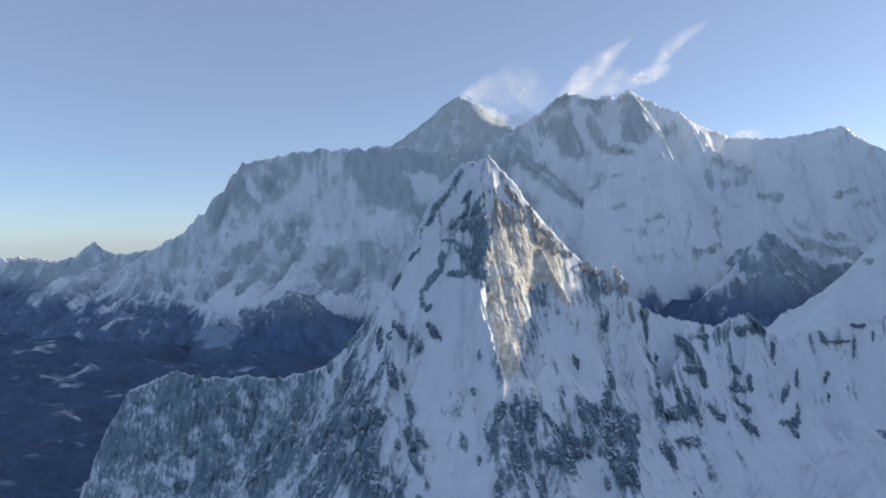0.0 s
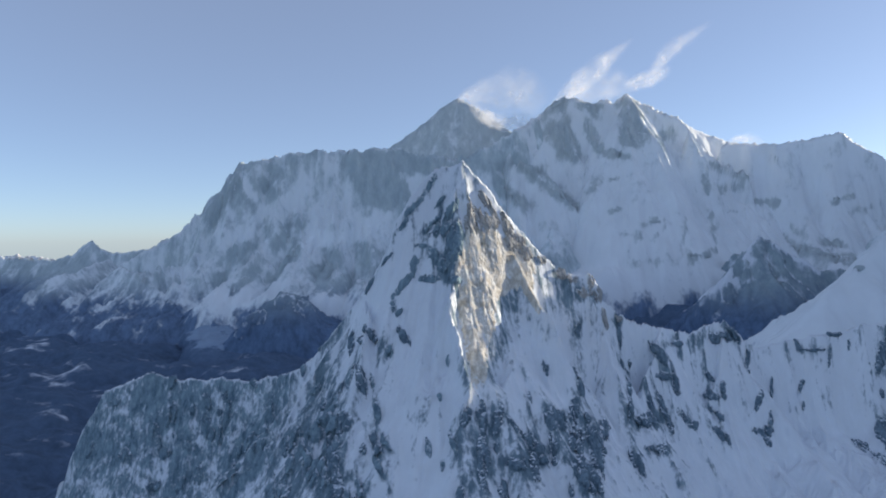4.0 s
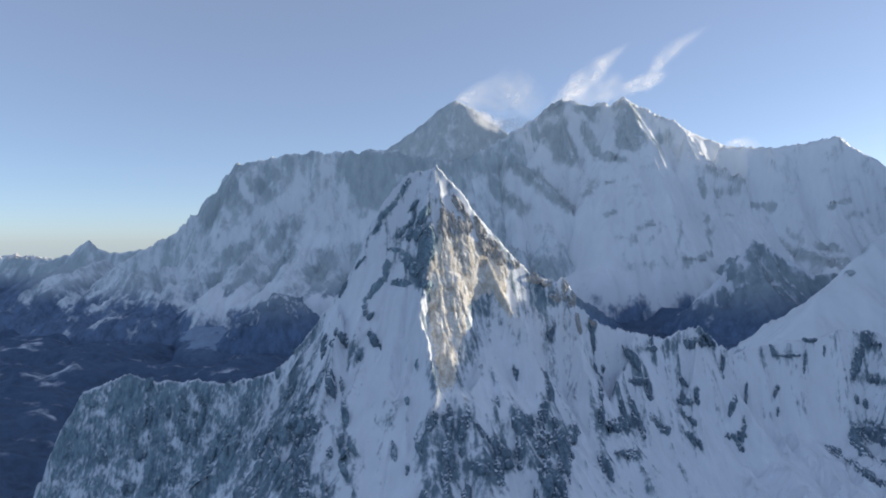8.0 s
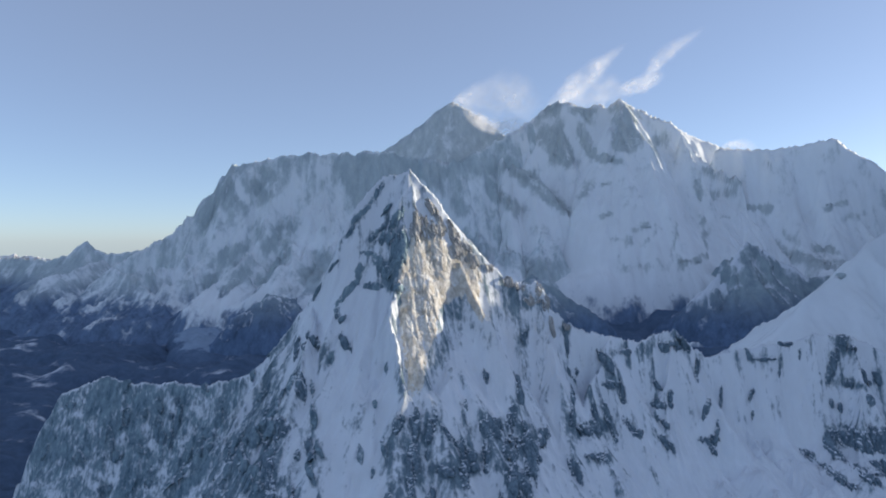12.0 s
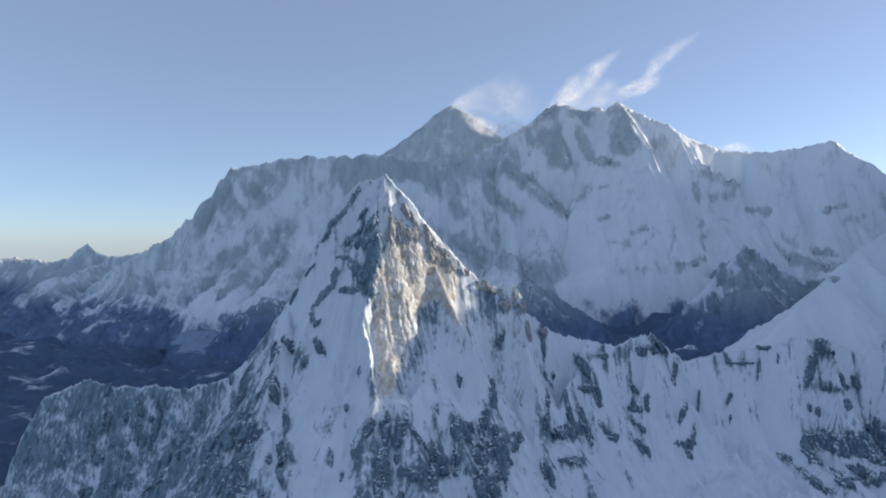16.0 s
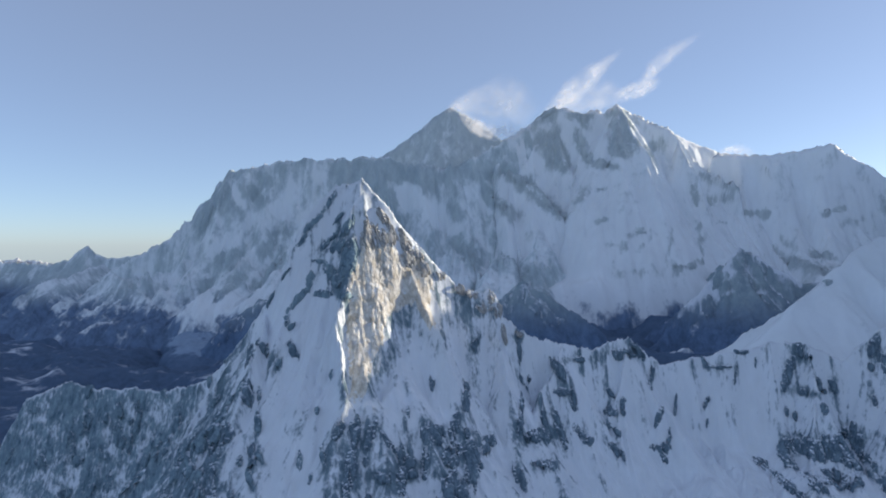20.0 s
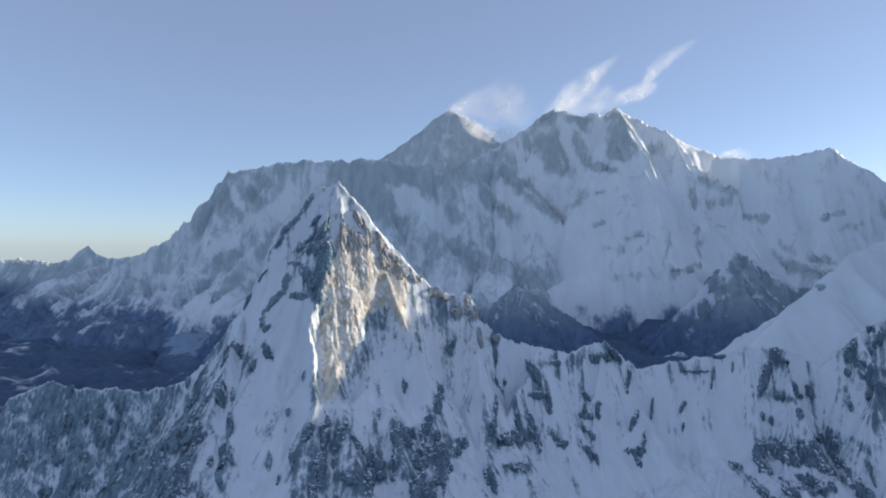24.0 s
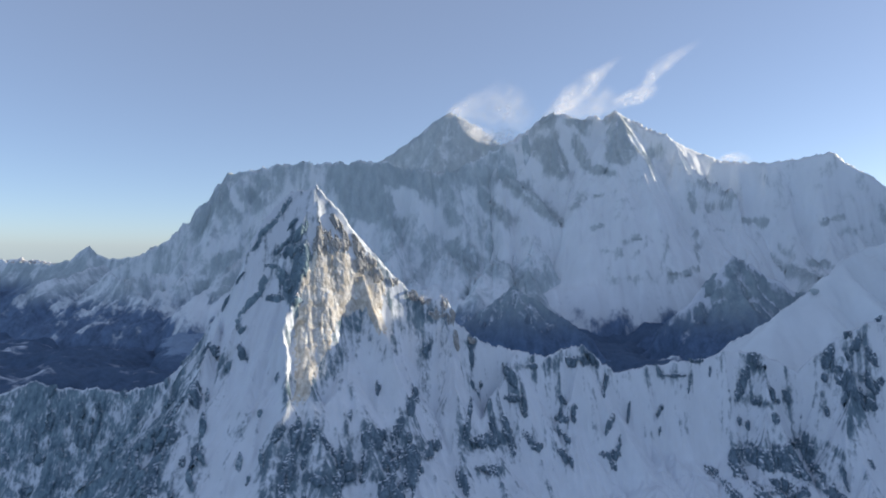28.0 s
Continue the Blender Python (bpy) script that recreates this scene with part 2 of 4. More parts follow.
def near_land_smooth(X, Y):
    """The peak in front, with the spur on its left and the long ridge on its right."""
    wx, wy = 9 * fbm(X / 45, Y / 45, 4), 7 * fbm(X / 45 + 40, Y / 45, 4)
    x, y = X + wx * 0.7, Y + wy * 0.7
    crest = dict(cliff=105, reach=26, grade=1.15, back=0.9, jag=3.0, jag_length=14, flute=16, flute_length=24)
    rib = dict(cliff=34, reach=18, grade=1.25, jag=5.0, jag_length=14, flute=9, flute_length=16)
    cx, cy = X + wx * 0.2, Y + wy * 0.2
    parts = [slopes(cx, cy, line, **crest) for line in (CREST_LEFT, CREST_EAST)] + [slopes(cx, cy, CREST_RIGHT, **{**crest, "jag": 5.0, "jag_length": 10})]
    parts += [slopes(x, y, line, **rib) for line in (RIB_WEST, RIB_SNOW, RIB_STEP, RIB_MID, RIB_KNOB, RIB_EAST, RIB_FAR_EAST)]
    wavy = x + 6 * fbm(Y / 13, 1.7, 3, 0.6)
    parts.append(slopes(wavy, y, RIB_CENTRE, **{**rib, "cliff": 22, "reach": 18, "east": 1.5, "front": 1.7, "flute": 5, "flute_length": 22, "jag": 3.0}))
    # the summit pyramid: the golden wall and the west face lean against each other in front, two flanks behind
    along = 0.88 * x + 0.47 * y
    gold = -31 - 1.80 * (wavy - 42) + 3.30 * (y - 646) + 4 * (sharp(along / 26, Y * 0.035 + 2.2, 2, 0.5) - 0.6)
    west = -31 + 1.84 * (wavy - 42) + 2.78 * (y - 646) + 7 * (sharp((x - y) / 20, 1.7 + Y * 0.01, 3) - 0.6)
    flanks = np.minimum(84 + 1.09 * (X - 52), 84 - 0.96 * (X - 52)) - 1.0 * (Y - 686)
    parts.append(np.minimum(np.minimum(gold, west), flanks))
    parts.append(slopes(X + wx * 0.2, Y, RIB_TONGUE, cliff=22, reach=9, grade=1.7, jag=3.0, jag_length=9, flute=4, flute_length=9))
    parts.append(slopes(x, y, RIB_GOLD_LOW, **{**rib, "cliff": 30, "reach": 12, "east": 1.5}))
    schrund = np.abs(Y - 716 - 9 * fbm(X / 40, 0.5, 3) + 0.0018 * (X - 470) ** 2) / 2.0
    basin = -243 + 0.42 * np.minimum(Y - 707, 60) - 3.0 * np.maximum(Y - 767, 0) + 4 * fbm(X / 90, Y / 60, 3) - 0.9 * np.maximum(0, 250 - X)
    parts.append(basin - 3.5 * np.exp(-schrund ** 2) * np.clip((90 - np.abs(X - 470)) / 30, 0, 1))
    # a shaded chute between the two tongues of the golden wall, and a hollow under the summit
    chute = 17 * np.exp(-((X - 84 - 0.35 * (Y - 608)) / 9) ** 2) * np.clip((670 - Y) / 14, 0, 1) * np.clip((Y - 580) / 20, 0, 1)
    return np.maximum(blend(parts, 3.0) - chute - 6 * np.exp(-((X - 67) / 6) ** 2 - ((Y - 680) / 6) ** 2), -520)


def far_form(lines, form, amp, size, low=-430.0):
    """A far mountain's height over the plan, from its crest lines; a pair gives a line a form of its own."""
    lines = [line if isinstance(line, tuple) else (line, {}) for line in lines]

    def height(X, Y):
        x, y = X + amp * 0.6 * fbm(X / size, Y / size, 3), Y + amp * 0.6 * fbm(X / size + 50, Y / size, 3)
        Z = blend([slopes(x, y, line, **{**form, **extra}) for line, extra in lines], amp * 0.2)
        crest = max(z for line, _ in lines for _, _, z in line)
        Z = Z + amp * (sharp(X / size, Z / size * 0.5, 5, 0.55) - 0.6) * np.clip((crest + 60 - Z) / 200, 0.12, 1)
        return np.maximum(Z, low)

    return height


# unseen range outside the view, added and shaped to shade the lower slopes
UNSEEN_RANGE = [(1867, 48, 110), (1692, 621, 120), (1572, 1013, 150), (1558, 1058, 150), (1549, 1090, 193), (1458, 1386, 225), (1724, 1885, 310), (2313, 2692, 450), (2903, 3500, 600), (3090, 3760, 600)]
UNSEEN_RISE = far_form([UNSEEN_RANGE], dict(cliff=330, reach=110, grade=0.7, jag=5, jag_length=60, flute=40, flute_length=80), 8, 100)
WALL = dict(cliff=560, reach=140, grade=0.28, jag=7, jag_length=45, flute=60, flute_length=90)
SPUR = dict(cliff=40, reach=50, grade=0.75, jag=6, jag_length=60, flute=34, flute_length=55)
BUTTRESS = dict(cliff=90, reach=40, grade=1.6, flute=25, flute_length=50, jag=12, jag_length=50)
FAR_WALL = far_form([FAR_WALL_CREST] + [(rib, BUTTRESS) for rib in (FAR_WALL_RIB_A, FAR_WALL_RIB_B, FAR_WALL_RIB_C)], WALL, 36, 90)
FAR_SUMMIT = far_form([FAR_SUMMIT_CREST], {**WALL, "cliff": 380, "reach": 150, "grade": 0.6, "flute": 8}, 6, 90)
FAR_TWIN = far_form([FAR_TWIN_CREST] + [(rib, BUTTRESS) for rib in (FAR_BUTTRESS, FAR_RIB_WEST, FAR_RIB_EAST, FAR_RIB_SPUR)] + [(FAR_SUNNY_RIDGE, dict(cliff=40, reach=90, grade=1.35, flute=16, jag=2))], {**WALL, "cliff": 840, "reach": 110, "grade": 0.24, "flute": 32}, 22, 120)
FAR_ROUND = far_form([FAR_EAST_PEAK], {**WALL, "cliff": 640, "reach": 140, "grade": 0.26, "jag": 2, "flute": 30}, 20, 120)
NEAR_SPUR = far_form([SPUR_DARK, SPUR_DARK_B], {**SPUR, "cliff": 70, "grade": 0.95}, 26, 80)
SHOULDER = far_form([BACK_SLOPE], dict(cliff=30, reach=40, grade=0.7, back=2.6, jag=3, jag_length=80, flute=8, flute_length=70), 12, 90)
DARK_RISE = far_form([DARK_SPUR, DARK_SPUR_B], {**SPUR, "flute": 60, "flute_length": 45}, 26, 60)
DISTANT_RISE = far_form([FAR_DISTANT], {**SPUR, "cliff": 90, "jag": 12, "jag_length": 30}, 16, 60)
HILL_RISE = far_form([EAST_HILL, EAST_HILL_B], {**SPUR, "flute": 55, "flute_length": 45}, 26, 60)
LOW_RANGE = far_form([LEFT_RANGE], dict(cliff=120, reach=80, grade=0.5, jag=8, jag_length=60, flute=30, flute_length=80), 26, 90)
LEFT_RISE = far_form([LEFT_SPURS], SPUR, 34, 90)
LEFT_RISE_B = far_form([LEFT_SPURS_B], SPUR, 34, 90)


# rock outcrops: x, height, half width, half height, and how far they lean to the right as they rise
# broad rocky ground: x, height, half width, half height, how much
ROCKY = [(24, -14, 26, 34, 0.26), (-75, -190, 45, 34, 0.32), (-105, -218, 60, 30, 0.25), (208, -140, 9, 60, -0.4), (60, -185, 26, 34, 0.18), (150, -182, 45, 26, 0.16), (190, -70, 26, 22, 0.2), (0, -95, 40, 50, -0.25), (450, -232, 100, 26, -0.3), (125, -185, 100, 45, 0.2), (-70, -175, 70, 80, 0.14), (235, -185, 50, 45, 0.14), (590, -215, 60, 40, 0.16), (690, -120, 40, 60, 0.2), (90, -35, 45, 70, 0.35), (22, 5, 22, 45, -0.2), (105, -85, 20, 24, 0.08), (66, -112, 20, 36, 0.3), (470, -175, 90, 60, -0.16), (-20, -60, 30, 200, -0.1), (90, -160, 18, 40, -0.1)]
CRAGS_PEAK_WEST = [(15, 61, 4.2, 17.2, 0.58), (-2, 38, 4.8, 12.8, 1), (-15, 17, 4.2, 10.7, 0.62), (-32, -19, 3, 8, 0.9), (-53, -49, 4.2, 12.2, 0.69), (37, 59, 2.4, 3.9, 0), (26, 42, 2.4, 9.9, 0.87), (38, 32, 5.3, 13.3, 0.56), (18, 19, 5.3, 9.8, 0.78), (28, 12, 17.7, 8.2, 0), (7, -4, 7, 3.5, 0), (40, -3, 8.1, 20.6, 0.16), (23, -19, 8.1, 17.1, -0.5), (0, -21, 4.7, 9.7, 0.3), (-13, -44, 5.2, 17.7, 0.8), (14, -38, 14.7, 5.2, 0), (40, -40, 7.5, 4.5, 0), (-22, -66, 3.4, 7.9, 0)]
CRAGS_PEAK_LOW = [(64, -159, 4.4, 15.9, 0.09), (62, -185, 5.2, 19.7, 0.03), (78, -161, 4.5, 13, 0.24), (95, -169, 3, 12, -0.83), (113, -186, 12.9, 2.9, 0), (109, -142, 2.6, 11.6, -0.17), (133, -166, 16.2, 8.2, 0), (165, -147, 4.7, 8.7, 0.12), (154, -165, 5.4, 10.9, 0.36), (170, -194, 7.3, 19.3, 0), (187, -188, 12, 6, 0), (147, -204, 5.4, 9.9, -0.89), (161, -210, 4.9, 7.9, -0.17), (90, -191, 10.3, 4.3, 0), (112, -194, 12.4, 3.4, 0), (152, -191, 8, 5, 0)]
CRAGS_PEAK_FLANK = [(-44, -95, 5.6, 9.1, -0.71), (-55, -101, 7.9, 3.4, 0), (-12, -93, 5, 9, -0.75), (-25, -109, 3.9, 7.9, 0.25), (-16, -72, 2.8, 5.3, 0.6), (-51, -133, 4.8, 15.8, -0.41), (-65, -135, 3.8, 12.3, 0.24), (-41, -137, 2.7, 14.7, -0.33), (-34, -157, 3.1, 9.1, -0.33), (-108, -158, 3.6, 6.6, 0.67), (-74, -146, 3.3, 6.3, 0.33), (-81, -172, 9.9, 7.4, 0), (-87, -183, 15.4, 6.4, 0), (-123, -196, 3.9, 11.9, 0.56), (-125, -204, 4.8, 3.3, 0), (-33, -181, 6, 9.5, -0.71), (-25, -177, 2.5, 9.5, -1), (-99, -202, 6.3, 9.8, -1)]
CRAGS_PEAK_FLANK_B = [(-68, -204, 6.4, 20.4, -0.46), (-86, -204, 4.5, 7, 1), (-29, -194, 3.4, 8.4, -0.8), (-19, -207, 1.9, 7.9, -0.83), (-123, -231, 7.2, 9.7, 0.6), (-45, -212, 3.3, 6.3, -0.67), (15, -181, 3.4, 7.4, -0.12), (36, -175, 2.4, 9.4, -0.43), (-85, -167, 3.3, 10.3, 0.93)]
CRAGS_PEAK_EAST = [(229, -107, 3.1, 17.1, -0.04), (232, -142, 3.7, 10.7, -0.57), (225, -169, 3.5, 17, 0.15), (240, -190, 16.4, 6.9, 0), (253, -185, 3.6, 14.1, -0.14), (220, -222, 6, 10, -0.38), (251, -216, 19.7, 5.7, 0), (272, -191, 5.4, 22.4, -0.29), (293, -196, 5.5, 11.5, -0.5), (304, -205, 9.2, 4.2, 0), (273, -130, 5, 12, -0.57), (301, -122, 18.7, 3.2, 0), (289, -163, 3.7, 13.7, -0.1), (273, -154, 9.9, 4.9, 0), (187, -59, 11.3, 6.8, 0), (210, -89, 3.1, 10.6, -0.13), (228, -91, 7.9, 4.4, 0), (178, -97, 4.3, 6.8, 0.6)]
CRAGS_PEAK_EAST_B = [(256, -196, 10.5, 3.5, 0)]
CRAGS_RIDGE_WEST = [(353, -118, 15, 6.5, 0), (376, -116, 5.9, 9.4, -0.71), (339, -162, 3.8, 6.3, -0.8), (350, -169, 5.1, 9.1, 0.5), (338, -180, 11.2, 5.7, 0), (336, -197, 4.4, 6.9, -0.8), (334, -216, 5.5, 8, -0.8), (391, -147, 3.9, 16.9, 0.38), (390, -188, 4.4, 14.9, 0.57), (421, -179, 2, 13, 0.14), (389, -218, 11.6, 5.6, 0), (399, -211, 2.5, 13, 0.24), (391, -227, 4.3, 7.8, -0.29)]
CRAGS_RIDGE_MID = [(463, -133, 3.4, 7.4, -0.38), (480, -137, 18.2, 2.7, 0), (510, -119, 7.9, 3.4, 0), (459, -180, 4, 9, 0.6), (457, -203, 1.6, 8.1, 0.31), (498, -150, 1.3, 13.3, 0.21), (525, -134, 2, 15.5, 0.19), (582, -121, 5.4, 9.9, -0.33), (562, -146, 6, 21, 0.43), (576, -165, 8.1, 4.6, 0), (594, -155, 4.6, 7.6, -0.17), (615, -158, 3.4, 8.4, -0.3), (598, -164, 18.3, 3.3, 0), (511, -241, 7.9, 4.4, 0), (541, -228, 7.1, 12.1, 0.5)]
CRAGS_RIDGE_EAST = [(566, -223, 20.9, 11.4, 0), (594, -223, 12.5, 21, -0.76), (545, -242, 7.4, 9.4, 0), (605, -208, 8.5, 4.5, 0), (626, -217, 5.8, 19.8, 0.04), (520, -250, 7.2, 9.7, -0.8), (578, -247, 19.5, 8.5, 0), (627, -250, 8.4, 9.9, 0), (652, -172, 2.6, 6.6, 0.12), (657, -186, 1.9, 6.9, 0), (664, -110, 6, 12.5, 0.38), (671, -133, 7.1, 18.6, -0.09), (692, -95, 6.6, 13.6, 0.5), (686, -160, 20.6, 7.6, 0), (701, -136, 5.2, 14.2, -0.28), (707, -107, 5.9, 12.4, -0.31), (644, -209, 1.9, 4.4, 0), (642, -235, 1.8, 11.8, 0.05)]
CRAGS_SPUR = [(-169, -206, 4.3, 20.3, -0.03), (-200, -232, 5.7, 14.7, 0.67), (-215, -261, 5.5, 15.5, 0.25), (-251, -218, 8.4, 15.9, -0.6), (-269, -242, 6.4, 8.9, -0.8), (-255, -266, 6.3, 10.3, 0.12), (-317, -230, 4.6, 13.6, -0.22), (-278, -278, 5.7, 8.7, 0.5), (-380, -196, 7.9, 5.4, 0), (-199, -255, 5.4, 7.9, -0.8), (-179, -224, 4.9, 8.4, -0.86), (-195, -164, 5.2, 8.2, -0.67), (-304, -249, 9.9, 5.9, 0), (-356, -254, 8.8, 5.3, 0), (-255, -189, 4.6, 10.6, -0.42), (-229, -206, 4.5, 11, 0.15), (-411, -254, 6.1, 10.1, 0.5), (-313, -286, 10.4, 6.4, 0)]
CRAGS_DARK_SPUR = [(1308, -43, 27, 49), (1339, -106, 44, 65), (1206, -139, 30, 56), (1365, -175, 51, 46), (1120, -220, 34, 38), (1405, -222, 33, 33)]
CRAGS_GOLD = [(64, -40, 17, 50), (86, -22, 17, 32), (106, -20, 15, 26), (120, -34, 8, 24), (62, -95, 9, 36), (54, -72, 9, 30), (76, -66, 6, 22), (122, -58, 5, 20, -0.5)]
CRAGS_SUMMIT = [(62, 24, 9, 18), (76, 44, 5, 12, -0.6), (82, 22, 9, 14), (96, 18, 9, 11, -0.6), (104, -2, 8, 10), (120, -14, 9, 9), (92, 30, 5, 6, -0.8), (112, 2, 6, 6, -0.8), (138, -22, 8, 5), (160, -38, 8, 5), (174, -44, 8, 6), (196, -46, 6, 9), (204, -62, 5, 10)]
# bands of rock and snow ramps across the far faces: from x, height, to x, height, half thickness, how much rock
FACE_TWIN = [(474, 391, 705, 187, 39, 0.55), (336, 295, 452, 176, 36, 0.4), (150, 452, 428, 406, 49, 0.35), (709, 595, 749, 483, 64, 0.5), (843, 658, 914, 469, 32, 0.5), (1096, 753, 1077, 537, 57, 0.5), (1152, 577, 1028, 526, 31, 0.4), (954, 455, 1003, 443, 24, 0.5), (1212, 529, 1316, 600, 29, 0.4), (878, 759, 908, 701, 29, 0.4), (617, 723, 714, 789, 32, 0.4), (914, 309, 951, 315, 15, 0.4), (876, 134, 923, 143, 11, 0.4), (1008, 59, 1096, 94, 14, 0.4), (911, 11, 972, 6, 19, 0.35)]
FACE_TWIN_B = [(700, 765, 1050, 770, 42, 0.26), (590, 650, 760, 520, 60, 0.24), (551, 52, 616, -6, 29, 0.3), (1528, 418, 1742, 319, 22, 0.5), (1579, 255, 1683, 276, 19, 0.5), (1447, 320, 1447, 234, 15, 0.4), (1437, 132, 1389, -54, 11, 0.35), (1560, 142, 1622, 143, 9, 0.4), (1228, 99, 1167, -67, 8, 0.3), (912, -131, 1045, -105, 15, 0.35), (1180, -108, 1377, -65, 16, 0.4), (1154, 83, 1046, -15, 11, 0.3), (157, 19, 245, -66, 40, 0.25), (357, -64, 510, -112, 44, 0.25), (788, 251, 862, 312, 18, 0.3), (-147, 435, 30, 384, 66, 0.3)]
FACE_SNOW = [(-129, 320, 155, 109, 38, -0.5), (485, 618, 643, 470, 26, -0.4), (777, 640, 840, 508, 23, -0.5), (426, 310, 600, 142, 21, -0.4), (1015, 724, 941, 529, 32, -0.4), (746, 766, 810, 673, 19, -0.4), (785, -125, 850, -202, 71, -0.3), (213, 313, 364, 185, 18, -0.3), (740, 82, 782, -79, 82, -0.25)]
FACE_SPUR_SNOW = [(1290, -5, 1180, -115, 11, -0.7), (1180, -115, 985, -300, 15, -0.8), (1240, -90, 1110, -230, 11, -0.7), (1110, -230, 1030, -330, 12, -0.8), (1330, -12, 1440, -80, 10, -0.7), (1440, -80, 1540, -136, 10, -0.7), (1310, -60, 1330, -200, 9, -0.7), (1370, -100, 1420, -230, 9, -0.8)]
FACE_ROUND = [(1725, 192, 1875, 184, 16, 0.5), (1849, 197, 1881, 184, 19, 0.4), (2170, 184, 2287, 216, 16, 0.4), (2249, 122, 2377, 155, 19, 0.3), (1882, 458, 1895, 435, 16, 0.35), (1861, -41, 1898, -84, 48, 0.4), (1961, -84, 2036, -123, 41, 0.5), (2040, -25, 2102, -53, 30, 0.4), (1944, 34, 1962, 4, 25, 0.3), (2469, 304, 2519, 210, 25, 0.3)]
FACE_WALL = [(-400, 405, -171, 362, 64, 0.38), (-369, 285, -185, 248, 40, 0.38), (-1024, 370, -1052, 237, 40, 0.4), (-1107, 211, -1143, 109, 40, 0.4), (-865, 374, -800, 329, 26, 0.35), (-887, 293, -823, 233, 26, 0.3), (-935, -35, -1039, -74, 38, 0.2), (-683, -11, -744, -194, 18, 0.4), (-850, -151, -887, -215, 20, 0.55), (-1031, -187, -1009, -219, 26, 0.5), (-737, 73, -788, -36, 17, 0.3), (-514, -81, -453, -188, 42, 0.25), (-311, 212, -127, 148, 40, 0.3), (-575, -142, -441, -220, 25, 0.3), (-380, -42, -313, -145, 37, 0.2)]
FACE_WALL_SNOW = [(-1003, 369, -931, 214, 17, -0.5), (-543, 362, -605, 16, 51, -0.4), (-253, 139, -359, 40, 45, -0.35), (-171, 332, -70, 213, 26, -0.5), (-670, 304, -736, 188, 40, -0.35), (-875, 161, -946, 21, 22, -0.3), (-1009, 36, -1070, -113, 19, -0.3), (-699, -115, -736, -244, 15, -0.4), (-503, -261, -310, -300, 31, -0.5), (-1044, -252, -712, -245, 34, -0.35), (-452, 199, -387, 68, 28, -0.3)]
CRAGS_SHOULDER = [(1050, -168, 20, 10, 0.5), (1206, -92, 12, 9, 0.6), (1280, -175, 14, 6), (1310, -165, 12, 6), (1022, -206, 9, 6)]


# ---- materials ----
def nodes_of(name):
    m = bpy.data.materials.new(name)
    m.use_nodes = True
    return m, m.node_tree.nodes, m.node_tree.links


